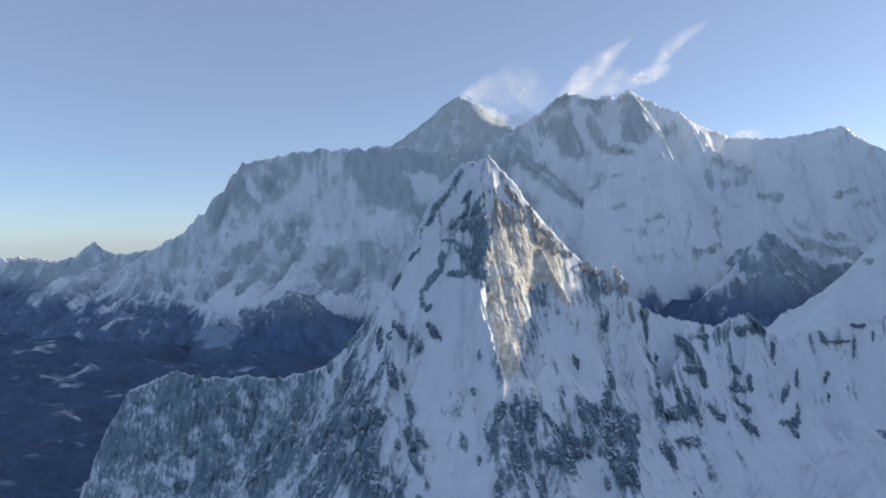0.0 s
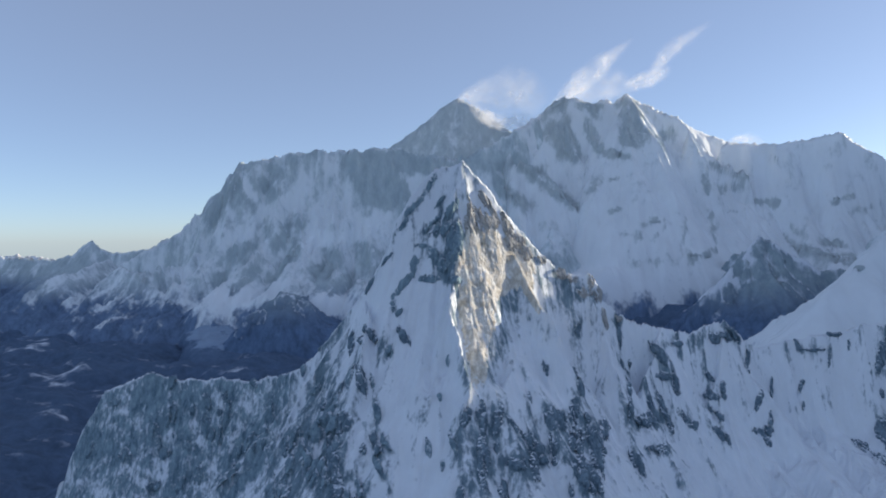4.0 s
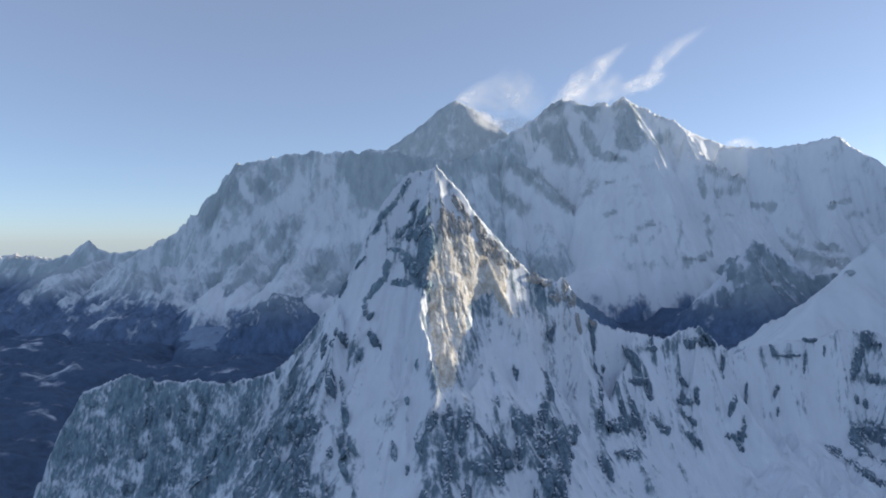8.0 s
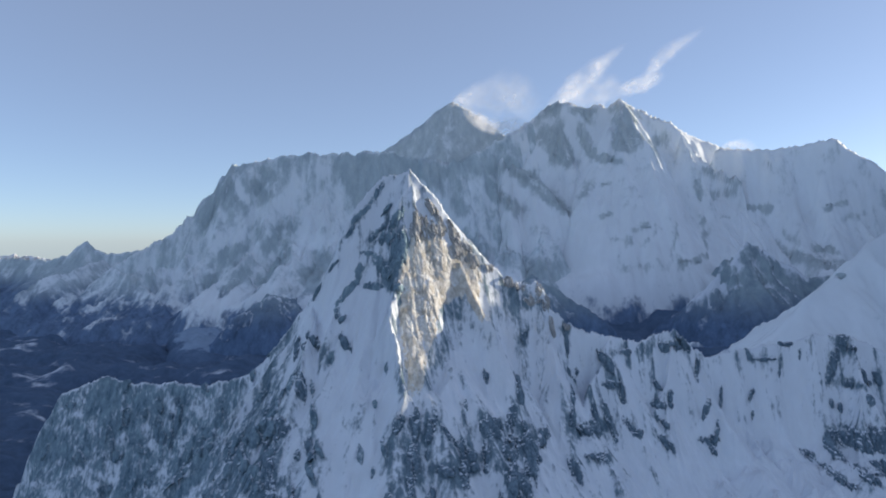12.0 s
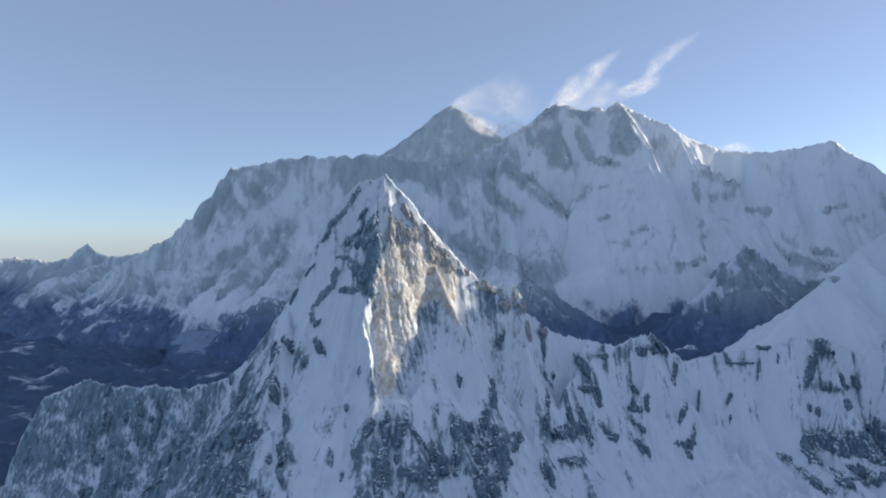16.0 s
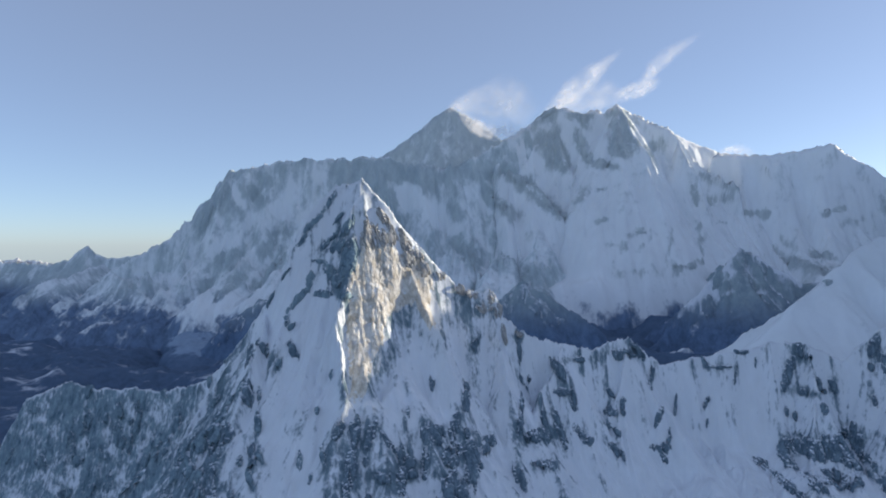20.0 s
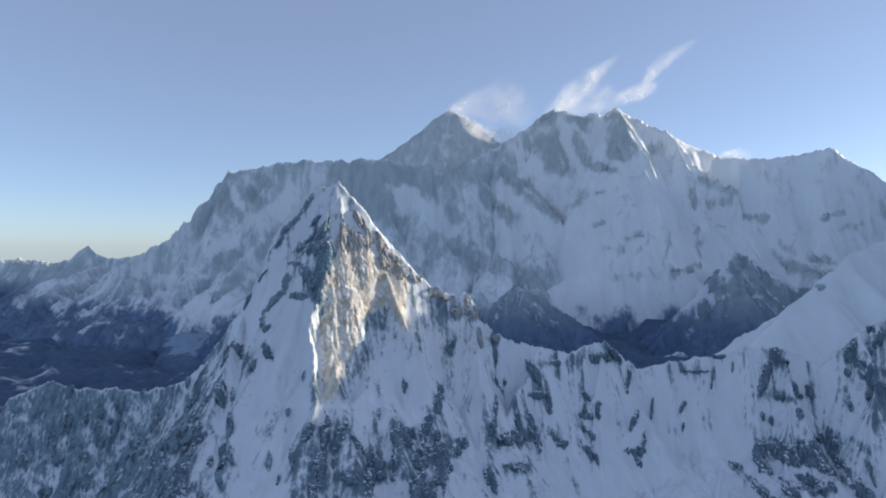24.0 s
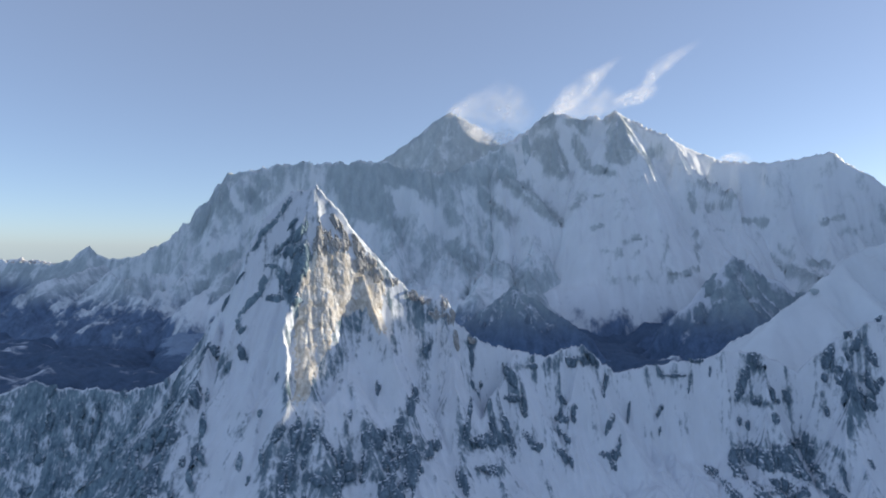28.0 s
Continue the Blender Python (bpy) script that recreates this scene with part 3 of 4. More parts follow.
def mountain_material(name, rock_a, rock_b, snow, scale, edge=0.14, ragged=0.9, low=None, lean=0.55, relief=0.35, fall=0.42):
    """Snow lying on rock: the share of rock is laid down with the land, more on steep ground, and broken up at its rim
    by
    fine noise. low: the dark heath and rubble below the snow line, blued by painted haze, with the heights between
    which it begins."""
    m, n, l = nodes_of(name)
    bsdf = n["Principled BSDF"]
    geo = n.new("ShaderNodeNewGeometry")
    stretch = n.new("ShaderNodeVectorMath")
    stretch.operation = "MULTIPLY"
    stretch.inputs[1].default_value = (1 / scale, 1 / scale, fall / scale)
    l.new(geo.outputs["Position"], stretch.inputs[0])

    def noise_tex(size, detail, rough=0.6):
        t = n.new("ShaderNodeTexNoise")
        t.inputs["Scale"].default_value, t.inputs["Detail"].default_value, t.inputs["Roughness"].default_value = size, detail, rough
        l.new(stretch.outputs[0], t.inputs["Vector"])
        return t.outputs["Fac"]

    def ranged(value, a, b, c=0.0, d=1.0, smooth=False):
        r = n.new("ShaderNodeMapRange")
        r.interpolation_type = "SMOOTHSTEP" if smooth else "LINEAR"
        for key, v in zip(("From Min", "From Max", "To Min", "To Max"), (a, b, c, d)):
            r.inputs[key].default_value = v
        l.new(value, r.inputs["Value"])
        return r.outputs[0]

    def plus(a, b, op="ADD"):
        r = n.new("ShaderNodeMath")
        r.operation = op
        l.new(a, r.inputs[0])
        l.new(b, r.inputs[1])
        return r.outputs[0]

    def mixed(fac, a, b):
        r = n.new("ShaderNodeMix")
        r.data_type = "RGBA"
        l.new(fac, r.inputs["Factor"])
        for key, v in (("A", a), ("B", b)):
            if isinstance(v, tuple):
                r.inputs[key].default_value = (*v, 1)
            else:
                l.new(v, r.inputs[key])
        return r.outputs["Result"]

    att = n.new("ShaderNodeAttribute")
    att.attribute_name = "rock"
    split = n.new("ShaderNodeSeparateXYZ")
    l.new(geo.outputs["Normal"], split.inputs[0])
    place = n.new("ShaderNodeSeparateXYZ")
    l.new(geo.outputs["Position"], place.inputs[0])
    fine = noise_tex(1.0, 8, 0.72)
    coarse = noise_tex(0.22, 5, 0.6)
    ragged_rim = ranged(fine, 0.25, 0.75, -ragged / 2, ragged / 2)
    tilt = ranged(split.outputs["Z"], 0.2, 0.9, lean / 2, -lean / 2)
    bare = ranged(plus(plus(att.outputs["Fac"], ragged_rim), tilt), 0.5 - edge / 2, 0.5 + edge / 2, smooth=True)
    rock = mixed(ranged(noise_tex(0.6, 9, 0.75), 0.37, 0.63), rock_a, rock_b)
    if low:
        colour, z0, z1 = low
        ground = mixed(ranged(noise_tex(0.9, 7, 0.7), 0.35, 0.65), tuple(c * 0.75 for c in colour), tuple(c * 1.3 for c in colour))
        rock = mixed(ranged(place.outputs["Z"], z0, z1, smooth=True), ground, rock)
    white = mixed(ranged(coarse, 0.3, 0.7), tuple(c * 0.9 for c in snow), snow)
    l.new(mixed(bare, white, rock), bsdf.inputs["Base Color"])
    l.new(ranged(bare, 0, 1, 0.6, 0.9), bsdf.inputs["Roughness"])
    bsdf.inputs["Specular IOR Level"].default_value = 0.2
    bump = n.new("ShaderNodeBump")
    bump.inputs["Distance"].default_value = scale * relief
    l.new(ranged(bare, 0, 1, 0.22, 0.9), bump.inputs["Strength"])
    l.new(fine, bump.inputs["Height"])
    l.new(bump.outputs[0], bsdf.inputs["Normal"])
    return m


SNOW = (0.80, 0.845, 0.90)
# ground colour below the snow line, with the valley's blue haze put in
HAZY_HEATH = (0.128, 0.196, 0.305)
M_NEAR = mountain_material("snow_and_granite", (0.105, 0.165, 0.208), (0.245, 0.330, 0.385), SNOW, 4.5, edge=0.4, lean=0.3, ragged=0.6)
M_CRAG = mountain_material("bare_granite", (0.082, 0.128, 0.170), (0.230, 0.312, 0.372), SNOW, 2.8, edge=0.4, ragged=1.0, lean=0.85)
M_DUST = mountain_material("snow_dusted_rock", (0.108, 0.172, 0.222), (0.31, 0.415, 0.47), SNOW, 4.0, edge=0.55, ragged=1.1, lean=0.6)
# summit, step and golden wall: sunlight is partly put into these granite colours
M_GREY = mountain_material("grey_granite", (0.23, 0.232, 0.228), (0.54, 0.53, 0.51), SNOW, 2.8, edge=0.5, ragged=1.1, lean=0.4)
M_GOLD = mountain_material("sunlit_pale_granite", (0.45, 0.40, 0.32), (0.91, 0.885, 0.83), SNOW, 5.0, edge=0.45, ragged=0.9, lean=0.4, fall=0.6)
# far and high range: distance haze is put in as paler, bluer rock
M_FAR = mountain_material("hazed_far_snow_rock", (0.42, 0.498, 0.53), (0.57, 0.65, 0.665), (0.865, 0.915, 0.943), 30.0, edge=0.6, lean=0.3, ragged=0.75, low=((0.155, 0.225, 0.335), -300.0, -170.0))
M_HIGH = mountain_material("hazed_high_snow_rock", (0.455, 0.515, 0.535), (0.615, 0.668, 0.67), (0.88, 0.915, 0.938), 30.0, edge=0.6, lean=0.3, ragged=0.75, low=((0.155, 0.225, 0.335), -300.0, -170.0))
# a touch of the morning sun's pink is put into this rock
M_DISTANT = mountain_material("sun_tinted_rock", (0.40, 0.36, 0.35), (0.56, 0.52, 0.51), SNOW, 24.0, edge=0.5)
# dark slopes and valley floor: rock lightened and blued in place of haze
M_DARK = mountain_material("hazed_dark_slopes", (0.25, 0.32, 0.37), (0.40, 0.485, 0.51), SNOW, 30.0, edge=0.6, ragged=0.6, lean=0.25, low=(HAZY_HEATH, -330.0, -150.0))
M_FLOOR = mountain_material("hazy_valley_heath", (0.085, 0.137, 0.222), (0.135, 0.203, 0.302), SNOW, 30.0, edge=0.6, ragged=0.6, lean=0.25, low=(tuple(c * 0.72 for c in HAZY_HEATH), -460.0, -300.0))
# ice and rubble, tinted with the haze blue of the valley ground
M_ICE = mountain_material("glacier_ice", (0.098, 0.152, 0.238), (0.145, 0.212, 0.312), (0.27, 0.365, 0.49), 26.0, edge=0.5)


# ---- building the land as meshes ----
def spaced(*bands):
    """Coordinates along one side: bands of (from, to, step)."""
    return np.concatenate([np.arange(a, b, s) for a, b, s in bands] + [[bands[-1][1]]])


def sheet(name, X, Y, Z, rock, material, parent=None):
    """A grid of points as one smooth mesh, with the share of rock at each point."""
    rows, cols = X.shape
    mesh = bpy.data.meshes.new(name)
    co = np.stack([X, Y, Z], -1).reshape(-1, 3).astype(np.float32)
    mesh.vertices.add(len(co))
    mesh.vertices.foreach_set("co", co.ravel())
    i = np.arange(rows * cols).reshape(rows, cols)
    quads = np.stack([i[:-1, :-1], i[:-1, 1:], i[1:, 1:], i[1:, :-1]], -1).reshape(-1, 4).astype(np.int32)
    mesh.loops.add(quads.size)
    mesh.loops.foreach_set("vertex_index", quads.ravel())
    mesh.polygons.add(len(quads))
    mesh.polygons.foreach_set("loop_start", np.arange(0, quads.size, 4, dtype=np.int32))
    mesh.polygons.foreach_set("use_smooth", np.ones(len(quads), dtype=bool))
    share = mesh.attributes.new("rock", "FLOAT", "POINT")
    share.data.foreach_set("value", np.broadcast_to(rock, X.shape).astype(np.float32).ravel())
    mesh.materials.append(material)
    mesh.update(calc_edges=True)
    ob = new(name, mesh)
    ob.parent = parent
    return ob


def part_mesh(name, co, quads, share, material, parent, smooth=True):
    """Chosen quads of a grid as one mesh under its mountain."""
    used, back = np.unique(quads, return_inverse=True)
    quads = back.reshape(-1, 4).astype(np.int32)
    mesh = bpy.data.meshes.new(name)
    mesh.vertices.add(len(used))
    mesh.vertices.foreach_set("co", co[used].astype(np.float32).ravel())
    mesh.loops.add(quads.size)
    mesh.loops.foreach_set("vertex_index", quads.ravel())
    mesh.polygons.add(len(quads))
    mesh.polygons.foreach_set("loop_start", np.arange(0, quads.size, 4, dtype=np.int32))
    mesh.polygons.foreach_set("use_smooth", np.full(len(quads), smooth))
    mesh.attributes.new("rock", "FLOAT", "POINT").data.foreach_set("value", share[used].astype(np.float32))
    mesh.materials.append(material)
    mesh.update(calc_edges=True)
    ob = new(name, mesh)
    ob.parent = parent
    return ob


def outcrop(parent, height, ribs, crag, near, far, step, proud, material, name="rock_outcrop", long=6, coarse=2.0, calm_rim=0.0):
    """A crag that stands proud of the slope where the land's front reaches the given height."""
    cx, cz, rx, rz, lean = (*crag, 0.0)[:5]
    ys = np.linspace(near, far, 500)
    h = height(np.full(500, float(cx)), ys)
    top = int(np.argmax(h)) + 1
    hit = np.nonzero(np.abs(h[:top] - cz) < 1.4 * rz)[0]
    if not len(hit):
        return
    y0, y1 = ys[hit[0]] - (far - near) / 500, ys[hit[-1]] + (far - near) / 500
    cols, rows = int(np.clip(3 * (rx + 0.8 * abs(lean) * rz) / step, 10, 70)), int(np.clip(3 * rz / step, 10, 150))
    wide = 1.5 * rx + 1.2 * abs(lean) * rz
    X, Y = np.meshgrid(np.linspace(cx - wide, cx + wide, cols), np.linspace(y0, y1, rows))
    Z = height(X, Y)
    r, rib = math.sqrt(rx * rz), ribs(X, Y)
    m = 1.0 - ((X - cx - lean * (Z - cz)) / rx) ** 2 - ((Z - cz) / rz) ** 2 + 0.9 * fbm((X + 0.3 * Z) / (0.45 * r) + cx, Z / (1.3 * r) + cz, 4, 0.6) + 0.5 * rib + 0.55 * fbm(X / (0.16 * r + 1) + cz, Z / (0.24 * r + 1), 3, 0.6)
    m = m + calm_rim * (0.35 - 0.3 * rib)
    out = proud * (np.clip(m, -0.4, 0.8) * (0.55 + 0.25 * (1 - calm_rim) * rib + 0.8 * sharp((X + 0.25 * Z) / (proud * coarse) + cz, Z / (proud * long), 4, 0.6)) + 0.05)
    zx, zy = np.gradient(Z, axis=1) / np.gradient(X, axis=1), np.gradient(Z, axis=0) / np.gradient(Y, axis=0)
    size = np.sqrt(zx ** 2 + zy ** 2 + 1)
    co = np.stack([X - zx / size * out, Y - zy / size * out, Z + out / size], -1).reshape(-1, 3)
    i = np.arange(rows * cols).reshape(rows, cols)
    quads = np.stack([i[:-1, :-1], i[:-1, 1:], i[1:, 1:], i[1:, :-1]], -1).reshape(-1, 4)
    bare = (m.ravel()[quads].mean(1) > 0.0).reshape(rows - 1, cols - 1)
    share = np.clip(0.5 + 0.35 * m + 0.3 * fbm((X + 0.3 * Z) / (0.3 * r), Z / (0.8 * r) + 7, 3) + 0.14 * rib, 0, 1.2).ravel()
    # each piece that hangs together is a crag of its own; the crumbs are left to the slope's own rock
    mark = np.where(bare, np.arange(1, bare.size + 1).reshape(bare.shape), 0)
    while True:
        grown = mark.copy()
        for axis, way in ((0, 1), (0, -1), (1, 1), (1, -1)):
            near_by = np.roll(mark, way, axis)
            edge = [slice(None), slice(None)]
            edge[axis] = 0 if way == 1 else -1
            near_by[tuple(edge)] = 0
            grown = np.maximum(grown, near_by)
        grown = np.where(bare, grown, 0)
        if (grown == mark).all():
            break
        mark = grown
    for k in np.unique(mark[mark > 0]):
        piece = quads[mark.ravel() == k]
        if len(piece) >= 22:
            part_mesh(name, co, piece, share, material, parent, name != "rock_outcrop")


# ---- the near massif ----
XS, YS = spaced((-760, 960, 1.4)), spaced((400, 540, 3.0), (540, 800, 0.7), (800, 1200, 6.0))
NX, NY = np.meshgrid(XS, YS)
NZ = near_land_smooth(NX, NY)
golden = np.exp(-(((NX - 85) / 45) ** 2 + ((NZ + 30) / 75) ** 2))
wild = np.clip(0.75 + 0.8 * fbm(NX / 70 + 9, NZ / 70, 3), 0.3, 1.0) * np.clip((NZ + 460) / 60, 0, 1) * np.clip((NZ.max(0) - NZ) / 45, 0.2, 1)
west = np.clip((-130 - NX) / 60, 0, 1)  # the rocky spur is broken up, not fluted
SPURS = fall_lines(NX, NY, NZ, 38.0, 42.0, (8, 5))
NZ = NZ + wild * (1 - golden) * (6.5 + 3 * west) * SPURS
RIBS = fall_lines(NX, NY, NZ, 13.0, 20.0, (5, 3))
NZ = NZ + wild * (3.2 - 3.0 * golden) * RIBS
FLUTES = fall_lines(NX, NY, NZ, 4.5, 9.0, (3, 2))
NZ = NZ + wild * ((1.2 - 1.0 * golden - 0.6 * west) * FLUTES + golden * 4.5 * fbm(NX / 17, NZ / 10, 4, 0.6) + golden * 2.0 * (sharp(NX / 13 + NZ / 40, NZ / 17, 3, 0.6) - 0.5) + 3 * (sharp(NX / 30, NZ / 70, 5, 0.6) - 0.55) + (0.8 + golden) * fbm(NX / 5, NZ / 9, 3, 0.6)) + 1.3 * fbm(NX / 7 + 3, NZ / 9, 4, 0.65) * np.clip((NZ + 60) / 60, 0, 1)
near_land, near_ribs = sampler(NX, NY, NZ), sampler(NX, NY, 0.6 * RIBS + 0.6 * FLUTES)
WX = NX + 16 * fbm(NX / 50, NZ / 60 + 3, 3)
n_rock = 0.14 - 0.08 * np.clip((NZ + 40) / 40, 0, 1) + 0.2 * fbm((WX + 0.3 * NZ) / 14, NZ / 34, 5, 0.65) + 0.07 * SPURS + (0.12 * RIBS + 0.11 * FLUTES) * (1 - 0.6 * west) + west * 0.34 * fbm((NX + 0.5 * NZ) / 17, NZ / 15 + 2, 5, 0.62) + 0.34 * fbm((WX - 0.2 * NZ) / 55 + 5, NZ / 75, 3) + 0.2 * np.clip((-50 - NX) / 100, 0, 1) + 0.25 * fbm(NX / 28 + 3, NZ / 40 + 9, 4) * np.clip((-50 - NX) / 100, 0, 1)
for cx, cz, rx, rz, more in ROCKY:
    n_rock = n_rock + more * np.exp(-(((NX - cx) / rx) ** 2 + ((NZ - cz) / rz) ** 2))
for cx, cz, rx, rz, lean in CRAGS_PEAK_WEST + CRAGS_PEAK_LOW + CRAGS_PEAK_FLANK + CRAGS_PEAK_FLANK_B + CRAGS_PEAK_EAST + CRAGS_PEAK_EAST_B + CRAGS_RIDGE_WEST + CRAGS_RIDGE_MID + CRAGS_RIDGE_EAST + CRAGS_SPUR:
    n_rock = n_rock + 0.3 * np.exp(-(((NX - cx - lean * (NZ - cz)) / rx) ** 2 + ((NZ - cz) / rz) ** 2) * 0.6)


def slab(a, b):
    return slice(int(np.searchsorted(XS, a)), int(np.searchsorted(XS, b)) + 1)


for name, a, b, label, lists in (
    ("rocky_spur", -760, -150, "rocky spur of grey crags dusted with snow", (CRAGS_SPUR,)),
    ("snow_peak", -150, 300, "steep pyramid peak of snow and sunlit golden granite", (CRAGS_PEAK_WEST, CRAGS_PEAK_LOW, CRAGS_PEAK_FLANK, CRAGS_PEAK_FLANK_B, CRAGS_PEAK_EAST, CRAGS_PEAK_EAST_B, CRAGS_GOLD, CRAGS_SUMMIT)),
    ("snow_ridge", 300, 960, "fluted snow ridge with dark rock outcrops", (CRAGS_RIDGE_WEST, CRAGS_RIDGE_MID, CRAGS_RIDGE_EAST)),
):
    part = slab(a, b)
    hill = tagged(new(name), label, "mountain", "near massif")
    sheet("snow_slope", NX[:, part], NY[:, part], NZ[:, part], n_rock[:, part] + (0.06 if name == "rocky_spur" else 0), M_DUST if name == "rocky_spur" else M_NEAR, hill)
    rng = np.random.RandomState(abs(a) + 5)
    few = []
    while len(few) < (45 if name == "snow_ridge" else 70):
        x, z = rng.uniform(a + 10, b - 10), rng.uniform(-262, 20)
        ground = 0.36 * float(fbm(x / 55 + 5, z / 75, 3)) + 0.1 * (x < -120) + sum(k * math.exp(-((x - cx) / rx) ** 2 - ((z - cz) / rz) ** 2) for cx, cz, rx, rz, k in ROCKY)
        if ground > 0.1 and not (40 < x < 130 and z > -125) and rng.uniform() < 1.6 * ground:
            size = rng.uniform(2.2, 5.0)
            few.append((x, z, size, size * rng.uniform(1.2, 2.6)))
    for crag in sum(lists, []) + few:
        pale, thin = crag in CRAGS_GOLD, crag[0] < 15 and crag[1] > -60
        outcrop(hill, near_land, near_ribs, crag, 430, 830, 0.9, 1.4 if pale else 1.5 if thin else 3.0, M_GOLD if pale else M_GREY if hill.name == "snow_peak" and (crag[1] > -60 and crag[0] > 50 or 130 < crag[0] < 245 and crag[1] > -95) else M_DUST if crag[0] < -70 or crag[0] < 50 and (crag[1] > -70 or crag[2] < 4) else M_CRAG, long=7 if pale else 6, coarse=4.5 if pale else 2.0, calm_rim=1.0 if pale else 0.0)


# ---- the far range ----
def as_crag(band):
    """A band of rock as a crag with its lean."""
    x0, z0, x1, z1, wide, _ = band
    if abs(z1 - z0) < abs(x1 - x0) * 0.5:
        return (x0 + x1) / 2, (z0 + z1) / 2, abs(x1 - x0) / 2 + 0.6 * wide, 0.7 * wide
    return (x0 + x1) / 2, (z0 + z1) / 2, 0.8 * wide, abs(z1 - z0) / 2 + 0.6 * wide, (x1 - x0) / (z1 - z0)


def far_mountain(name, label, height, xs, ys, material, rock, size, snow_line=-230.0, crags=(), reach=(2400, 3800), streak=0.36, dark=0.34, bands=(), side=110.0, relief=1.0):
    X, Y = np.meshgrid(spaced(*xs), spaced(*ys))
    Z = height(X, Y) - 420 * np.clip((Y.min() + 260 - Y) / 260, 0, 1) ** 1.5 - 420 * np.clip(1 - (np.minimum(X - X.min(), X.max() - X) + 70 * np.minimum(fbm(X / 90, Y / 60 + 4, 4), 0)) / side, 0, 1) ** 1.5
    calm = relief * np.clip((Z.max(0) - Z) / 170, 0.05, 1) * np.clip((Y - Y.min() - 350) / 150, 0.4, 1)
    Z = Z + calm * 0.40 * size * fall_lines(X, Y, Z, size * 1.9, size * 2.4, (6, 5))
    big = fall_lines(X, Y, Z, size * 0.7, size * 1.2, (4, 3))
    Z = Z + calm * 0.11 * size * big
    small = fall_lines(X, Y, Z, size * 0.28, size * 0.6, (2, 2))
    Z = Z + calm * 0.05 * size * small
    share = rock + 0.8 * streak * fbm((X + 0.5 * Z) / size, Z / (size * 1.3), 5, 0.66) + streak * (0.16 * big + 0.16 * small) + 0.34 * fbm((X - 0.8 * Z) / (size * 1.6) + 8, (Z + 0.5 * X) / (size * 4), 4)
    share = share + np.clip((snow_line + 60 + 150 * fbm(X / 200, Y / 200, 5, 0.6) - Z) / 180, 0, 1) * 0.9
    for cx, cz, rx, rz, lean in ((*crag, 0.0)[:5] for crag in crags):
        share = share + dark * np.exp(-(((X - cx - lean * (Z - cz)) / rx) ** 2 + ((Z - cz) / rz) ** 2) * 0.6)
    wx, wz = X + 22 * fbm(X / 50, Z / 60, 4, 0.6), Z + 22 * fbm(X / 50 + 9, Z / 60, 4, 0.6)
    for x0, z0, x1, z1, wide, more in bands:
        t = np.clip(((wx - x0) * (x1 - x0) + (wz - z0) * (z1 - z0)) / max((x1 - x0) ** 2 + (z1 - z0) ** 2, 1), 0, 1)
        share = share + (1.5 if more > 0 else 1.0) * more * np.exp(-(((wx - x0 - t * (x1 - x0)) ** 2 + (wz - z0 - t * (z1 - z0)) ** 2) / (1.15 * wide) ** 2) ** 1.5)
    hill = tagged(new(name), label, "mountain")
    sheet("slope", X, Y, Z, np.clip(share, -0.3, 1.3), material, hill)
    land, ribs = sampler(X, Y, Z), sampler(X, Y, 0.6 * big + 0.6 * small)
    for crag in [*crags, *(as_crag(band) for band in bands if band[5] >= 0.4)]:
        outcrop(hill, land, ribs, crag, *reach, 6.0, 7.0, material, "rock_buttress")
    return hill


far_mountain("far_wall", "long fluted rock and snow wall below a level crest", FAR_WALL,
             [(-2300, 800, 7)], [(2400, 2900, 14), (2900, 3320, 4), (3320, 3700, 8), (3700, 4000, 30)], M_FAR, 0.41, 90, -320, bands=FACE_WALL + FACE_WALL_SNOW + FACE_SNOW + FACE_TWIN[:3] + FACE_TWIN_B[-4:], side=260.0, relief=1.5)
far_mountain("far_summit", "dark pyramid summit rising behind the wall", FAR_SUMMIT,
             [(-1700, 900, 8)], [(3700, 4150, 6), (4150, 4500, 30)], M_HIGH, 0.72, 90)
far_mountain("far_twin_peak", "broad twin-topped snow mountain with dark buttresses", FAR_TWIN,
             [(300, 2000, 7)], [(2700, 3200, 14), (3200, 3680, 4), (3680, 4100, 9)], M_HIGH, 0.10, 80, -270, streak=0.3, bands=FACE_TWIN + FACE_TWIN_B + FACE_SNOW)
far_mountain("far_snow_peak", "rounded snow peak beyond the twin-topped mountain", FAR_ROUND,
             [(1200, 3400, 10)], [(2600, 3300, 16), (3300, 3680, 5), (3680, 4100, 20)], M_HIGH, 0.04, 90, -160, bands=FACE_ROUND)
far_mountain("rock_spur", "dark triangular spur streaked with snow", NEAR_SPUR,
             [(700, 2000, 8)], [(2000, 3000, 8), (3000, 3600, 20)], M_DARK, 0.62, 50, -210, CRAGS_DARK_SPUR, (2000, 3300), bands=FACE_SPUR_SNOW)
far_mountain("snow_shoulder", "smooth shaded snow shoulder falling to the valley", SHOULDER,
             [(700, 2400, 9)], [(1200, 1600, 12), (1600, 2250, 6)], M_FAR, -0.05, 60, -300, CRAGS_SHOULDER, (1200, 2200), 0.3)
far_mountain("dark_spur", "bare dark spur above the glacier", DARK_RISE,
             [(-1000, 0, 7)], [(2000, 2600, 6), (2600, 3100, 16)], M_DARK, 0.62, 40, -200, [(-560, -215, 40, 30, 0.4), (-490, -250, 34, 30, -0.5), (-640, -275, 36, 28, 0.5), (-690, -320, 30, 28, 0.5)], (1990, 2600))
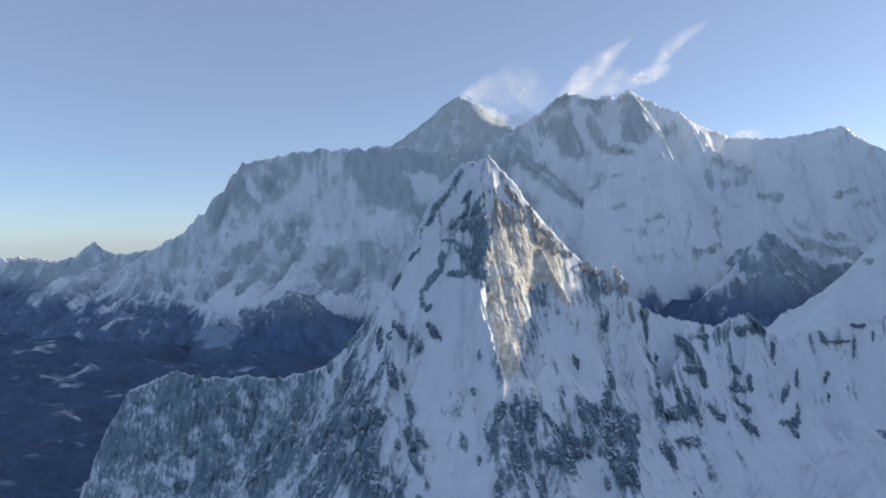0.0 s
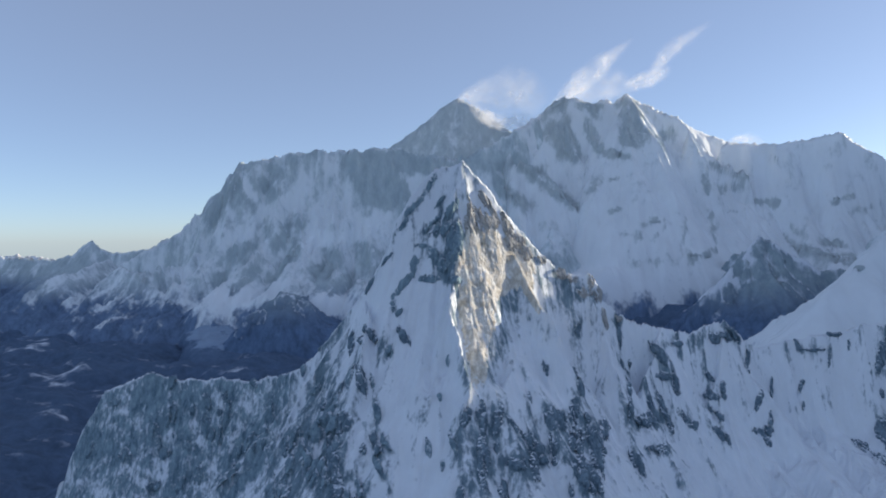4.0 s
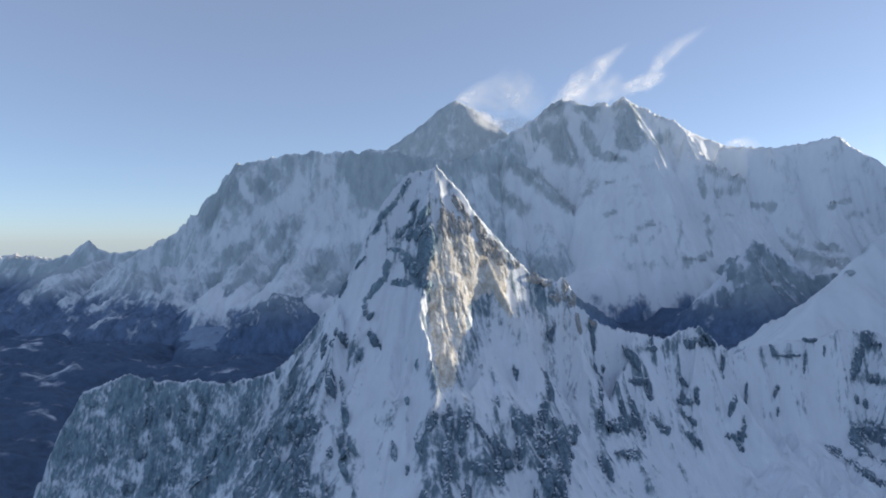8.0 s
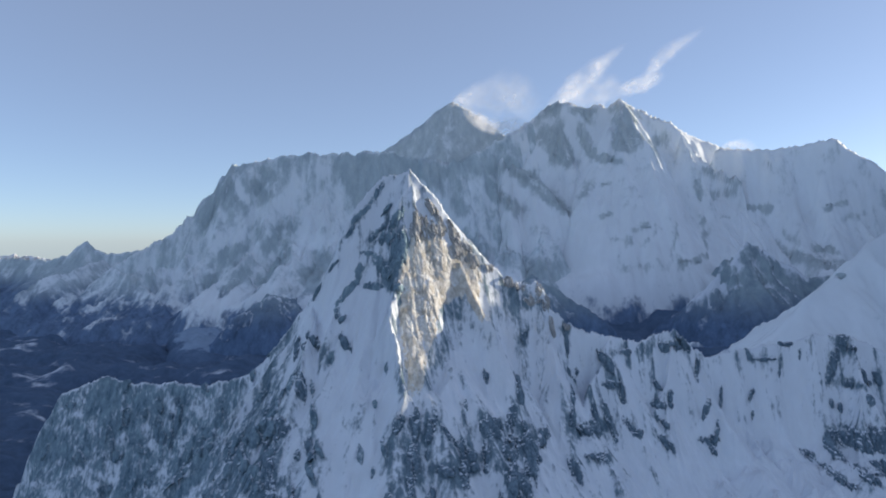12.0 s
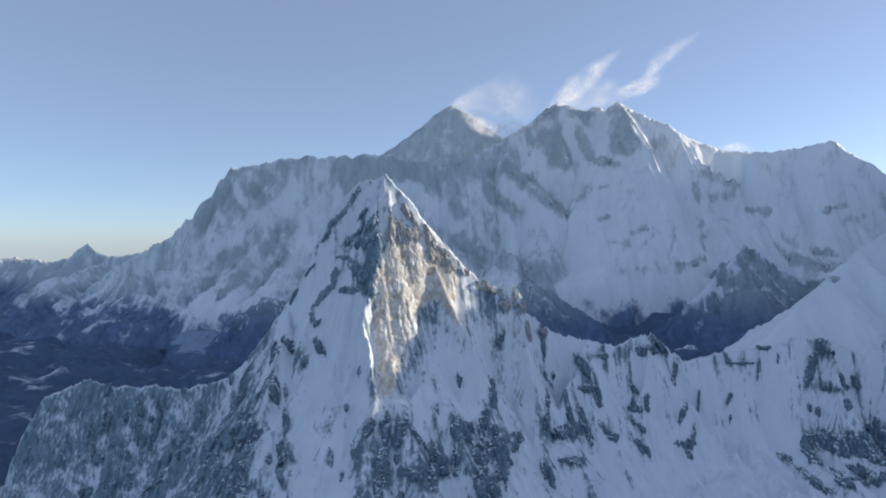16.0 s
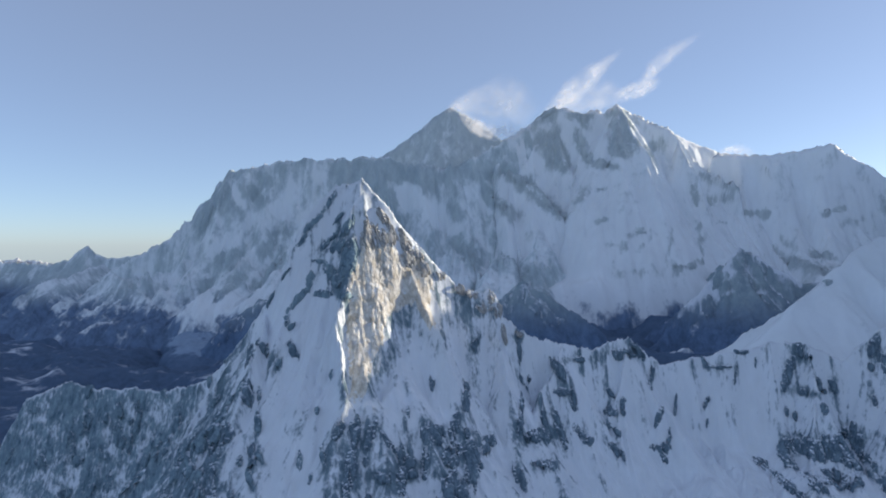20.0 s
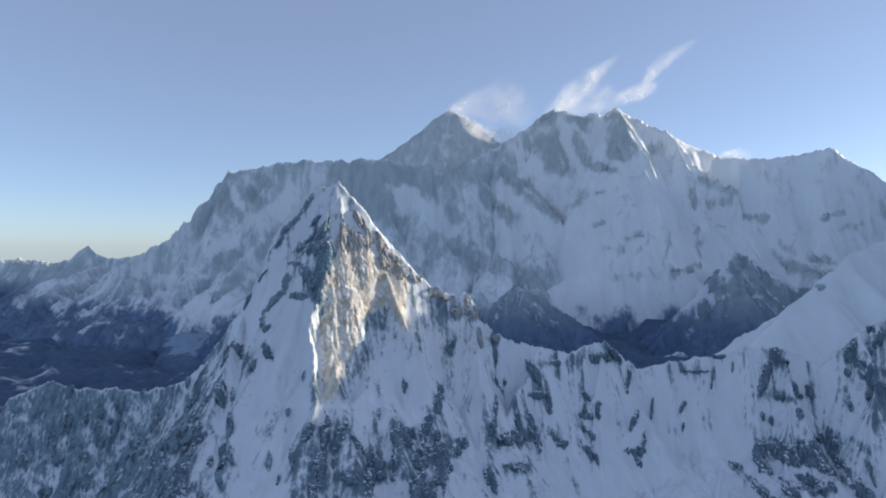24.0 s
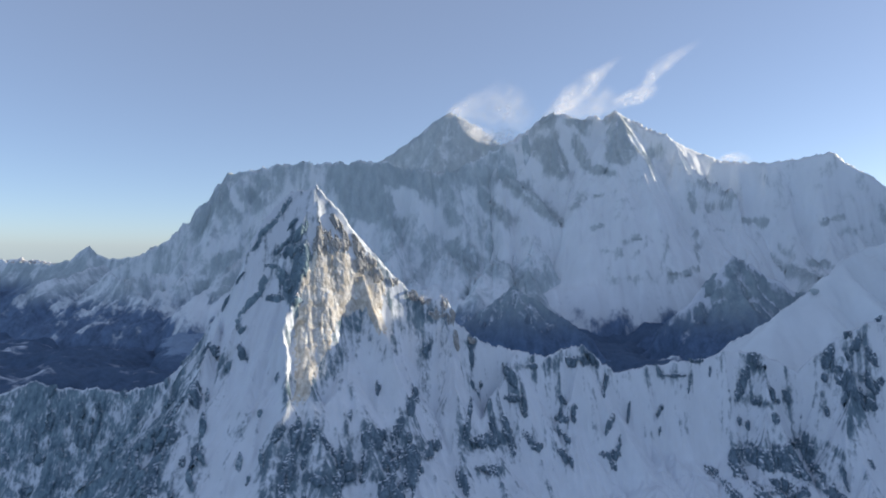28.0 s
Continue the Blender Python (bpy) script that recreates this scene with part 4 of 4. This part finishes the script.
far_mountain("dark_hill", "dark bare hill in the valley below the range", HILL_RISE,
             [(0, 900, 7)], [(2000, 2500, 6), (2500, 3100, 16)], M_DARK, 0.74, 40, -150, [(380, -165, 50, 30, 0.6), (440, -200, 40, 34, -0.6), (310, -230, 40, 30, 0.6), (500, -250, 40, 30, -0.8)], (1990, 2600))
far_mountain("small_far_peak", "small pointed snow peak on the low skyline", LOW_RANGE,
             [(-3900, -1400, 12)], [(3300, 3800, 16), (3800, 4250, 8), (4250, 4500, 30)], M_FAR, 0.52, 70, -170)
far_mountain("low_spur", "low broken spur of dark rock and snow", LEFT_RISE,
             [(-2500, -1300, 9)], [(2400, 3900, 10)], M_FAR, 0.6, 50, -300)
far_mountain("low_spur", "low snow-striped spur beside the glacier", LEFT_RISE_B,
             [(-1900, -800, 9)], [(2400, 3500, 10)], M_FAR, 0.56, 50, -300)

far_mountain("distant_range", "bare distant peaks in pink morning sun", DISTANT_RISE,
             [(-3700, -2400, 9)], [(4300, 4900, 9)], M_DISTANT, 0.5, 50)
far_mountain("unseen_east_range", "unseen snow range added to shade the lower slopes", UNSEEN_RISE,
             [(1000, 3300, 10)], [(-500, 3900, 11)], M_FAR, 0.3, 80)

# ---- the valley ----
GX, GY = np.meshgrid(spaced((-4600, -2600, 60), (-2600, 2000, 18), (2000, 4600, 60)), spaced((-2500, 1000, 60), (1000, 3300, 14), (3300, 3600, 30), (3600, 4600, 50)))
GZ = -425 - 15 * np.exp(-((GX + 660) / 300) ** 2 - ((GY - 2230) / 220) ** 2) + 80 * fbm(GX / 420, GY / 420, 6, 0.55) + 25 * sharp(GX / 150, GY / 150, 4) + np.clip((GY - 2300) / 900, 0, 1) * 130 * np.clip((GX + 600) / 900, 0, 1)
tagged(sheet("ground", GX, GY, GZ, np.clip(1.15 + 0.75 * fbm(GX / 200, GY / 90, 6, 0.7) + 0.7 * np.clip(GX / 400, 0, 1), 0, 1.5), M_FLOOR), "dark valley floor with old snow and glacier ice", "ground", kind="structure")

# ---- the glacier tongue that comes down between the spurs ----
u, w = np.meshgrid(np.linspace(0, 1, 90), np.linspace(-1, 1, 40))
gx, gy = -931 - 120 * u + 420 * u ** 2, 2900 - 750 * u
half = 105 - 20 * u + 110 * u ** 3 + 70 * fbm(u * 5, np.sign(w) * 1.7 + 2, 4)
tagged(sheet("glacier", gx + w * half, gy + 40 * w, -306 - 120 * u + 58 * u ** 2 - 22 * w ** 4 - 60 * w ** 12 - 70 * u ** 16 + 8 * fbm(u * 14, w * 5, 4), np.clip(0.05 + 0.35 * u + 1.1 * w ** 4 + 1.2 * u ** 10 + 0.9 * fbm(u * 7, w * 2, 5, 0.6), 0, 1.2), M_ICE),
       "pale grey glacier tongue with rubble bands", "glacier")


# ---- blown snow and cloud over the summits ----
def cloud_material():
    m, n, l = nodes_of("thin_cloud")
    n.remove(n["Principled BSDF"])
    out = n["Material Output"]
    clear, soft, thru, both, mix = (n.new("ShaderNode" + k) for k in ("BsdfTransparent", "BsdfDiffuse", "BsdfTranslucent", "MixShader", "MixShader"))
    soft.inputs["Color"].default_value = thru.inputs["Color"].default_value = (0.95, 0.95, 0.96, 1)
    both.inputs[0].default_value = 0.5
    l.new(soft.outputs[0], both.inputs[1])
    l.new(thru.outputs[0], both.inputs[2])
    att = n.new("ShaderNodeAttribute")
    att.attribute_name = "rock"
    geo = n.new("ShaderNodeNewGeometry")
    tex = n.new("ShaderNodeTexNoise")
    tex.inputs["Scale"].default_value, tex.inputs["Detail"].default_value, tex.inputs["Roughness"].default_value = 0.013, 6, 0.62
    l.new(geo.outputs["Position"], tex.inputs["Vector"])
    r = n.new("ShaderNodeMapRange")
    r.inputs["From Min"].default_value, r.inputs["From Max"].default_value = 0.28, 0.74
    l.new(tex.outputs["Fac"], r.inputs["Value"])
    mul = n.new("ShaderNodeMath")
    mul.operation, mul.use_clamp = "MULTIPLY", True
    l.new(r.outputs[0], mul.inputs[0])
    l.new(att.outputs["Fac"], mul.inputs[1])
    l.new(mul.outputs[0], mix.inputs[0])
    l.new(clear.outputs[0], mix.inputs[1])
    l.new(both.outputs[0], mix.inputs[2])
    l.new(mix.outputs[0], out.inputs["Surface"])
    return m


M_CLOUD = cloud_material()


def plume(name, label, spine, widths, thick, layers=2, depth=70.0):
    """A wisp of blown snow: thin veils one behind the other along a bent line, thinning out to their rims."""
    spine = np.array(spine, float)
    k = np.linspace(0, 1, len(spine))
    t = np.linspace(0, 1, 60)
    line = np.stack([np.interp(t, k, spine[:, i]) for i in range(3)], -1)
    wide, strength = 1.8 * np.interp(t, k, widths), np.interp(t, k, thick)
    v = np.linspace(-1, 1, 17)
    ahead, rise = np.gradient(line[:, 0]), np.gradient(line[:, 2])
    run = np.hypot(ahead, rise)
    ahead, rise = (np.convolve(np.pad(q / run, 8, "edge"), np.ones(17) / 17, "valid") for q in (ahead, rise))
    cloud = tagged(new(name), label, "cloud", "blown snow")
    i = np.arange(60 * 17).reshape(60, 17)
    quads = np.stack([i[:-1, :-1], i[:-1, 1:], i[1:, 1:], i[1:, :-1]], -1).reshape(-1, 4)
    for j in range(layers):
        off = (j / (layers - 1) - 0.5) * depth
        shift = 0.35 * wide[:, None] * fbm(t * 4 + j * 3.7, 1.3 + j, 3)[:, None]
        across = wide[:, None] * v[None, :] + shift
        x, z = line[:, 0:1] - across * rise[:, None], line[:, 2:3] + across * ahead[:, None]
        y = line[:, 1:2] + off - 0.6 * (x - line[:, 0].mean())
        fade = ((1 - v ** 2) ** 1.5)[None, :] * (strength * np.sin(np.pi * np.clip(t * 0.99 + 0.005, 0, 1)) ** 0.8)[:, None]
        share = (fade * (0.7 + 0.7 * fbm(t[:, None] * 3 + 2 * j, v[None, :] * 1.2 + j, 3))).clip(0, 1.2) * 0.95
        part_mesh("veil", np.stack([x, y, z], -1).reshape(-1, 3), quads, share.ravel(), M_CLOUD, cloud)
    return cloud


plume("snow_plume", "thin snow plume blown off the pyramid summit", [(100, 3560, 795), (161, 3560, 830), (250, 3560, 830), (376, 3560, 815), (478, 3560, 780), (590, 3560, 720)],
      [8, 20, 50, 78, 74, 40], [1.0, 0.8, 0.5, 0.55, 0.65, 0.5])
plume("snow_plume", "bright snow drift along the summit ridge", [(180, 3550, 800), (230, 3550, 734), (300, 3550, 672), (381, 3550, 638), (470, 3550, 640), (560, 3550, 668)],
      [12, 22, 28, 32, 34, 22], [1.0, 1.2, 1.5, 1.5, 1.1, 0.6])
plume("snow_plume", "snow plume streaming up from the twin peak", [(681, 3630, 790), (762, 3630, 851), (852, 3630, 913), (930, 3630, 967), (1004, 3630, 1038), (1078, 3630, 1096)],
      [16, 34, 44, 40, 20, 9], [0.7, 0.8, 0.75, 0.8, 0.6, 0.35])
plume("snow_plume", "low drift of blown snow along the twin crest", [(650, 3650, 780), (790, 3650, 822), (918, 3650, 842), (1040, 3650, 850), (1110, 3650, 862)],
      [14, 44, 60, 56, 24], [0.6, 0.6, 0.55, 0.5, 0.35])
plume("cloud_wisp", "dense white puff of cloud beside the summit", [(1072, 3580, 880), (1129, 3580, 883), (1186, 3580, 886), (1237, 3580, 902), (1276, 3580, 946)],
      [12, 26, 32, 28, 14], [0.5, 0.9, 1.2, 1.0, 0.5])
plume("cloud_wisp", "torn white wisp of cloud rising into the sky", [(1225, 3580, 921), (1272, 3580, 997), (1326, 3580, 1061), (1390, 3580, 1102), (1498, 3580, 1175)],
      [12, 20, 30, 24, 9], [0.6, 0.7, 0.6, 0.45, 0.3])
plume("snow_plume", "small snow puff on the far crest", [(1660, 3600, 520), (1700, 3600, 548), (1745, 3600, 558), (1790, 3600, 535), (1835, 3600, 500)],
      [8, 14, 17, 14, 8], [0.5, 0.8, 0.9, 0.7, 0.3])
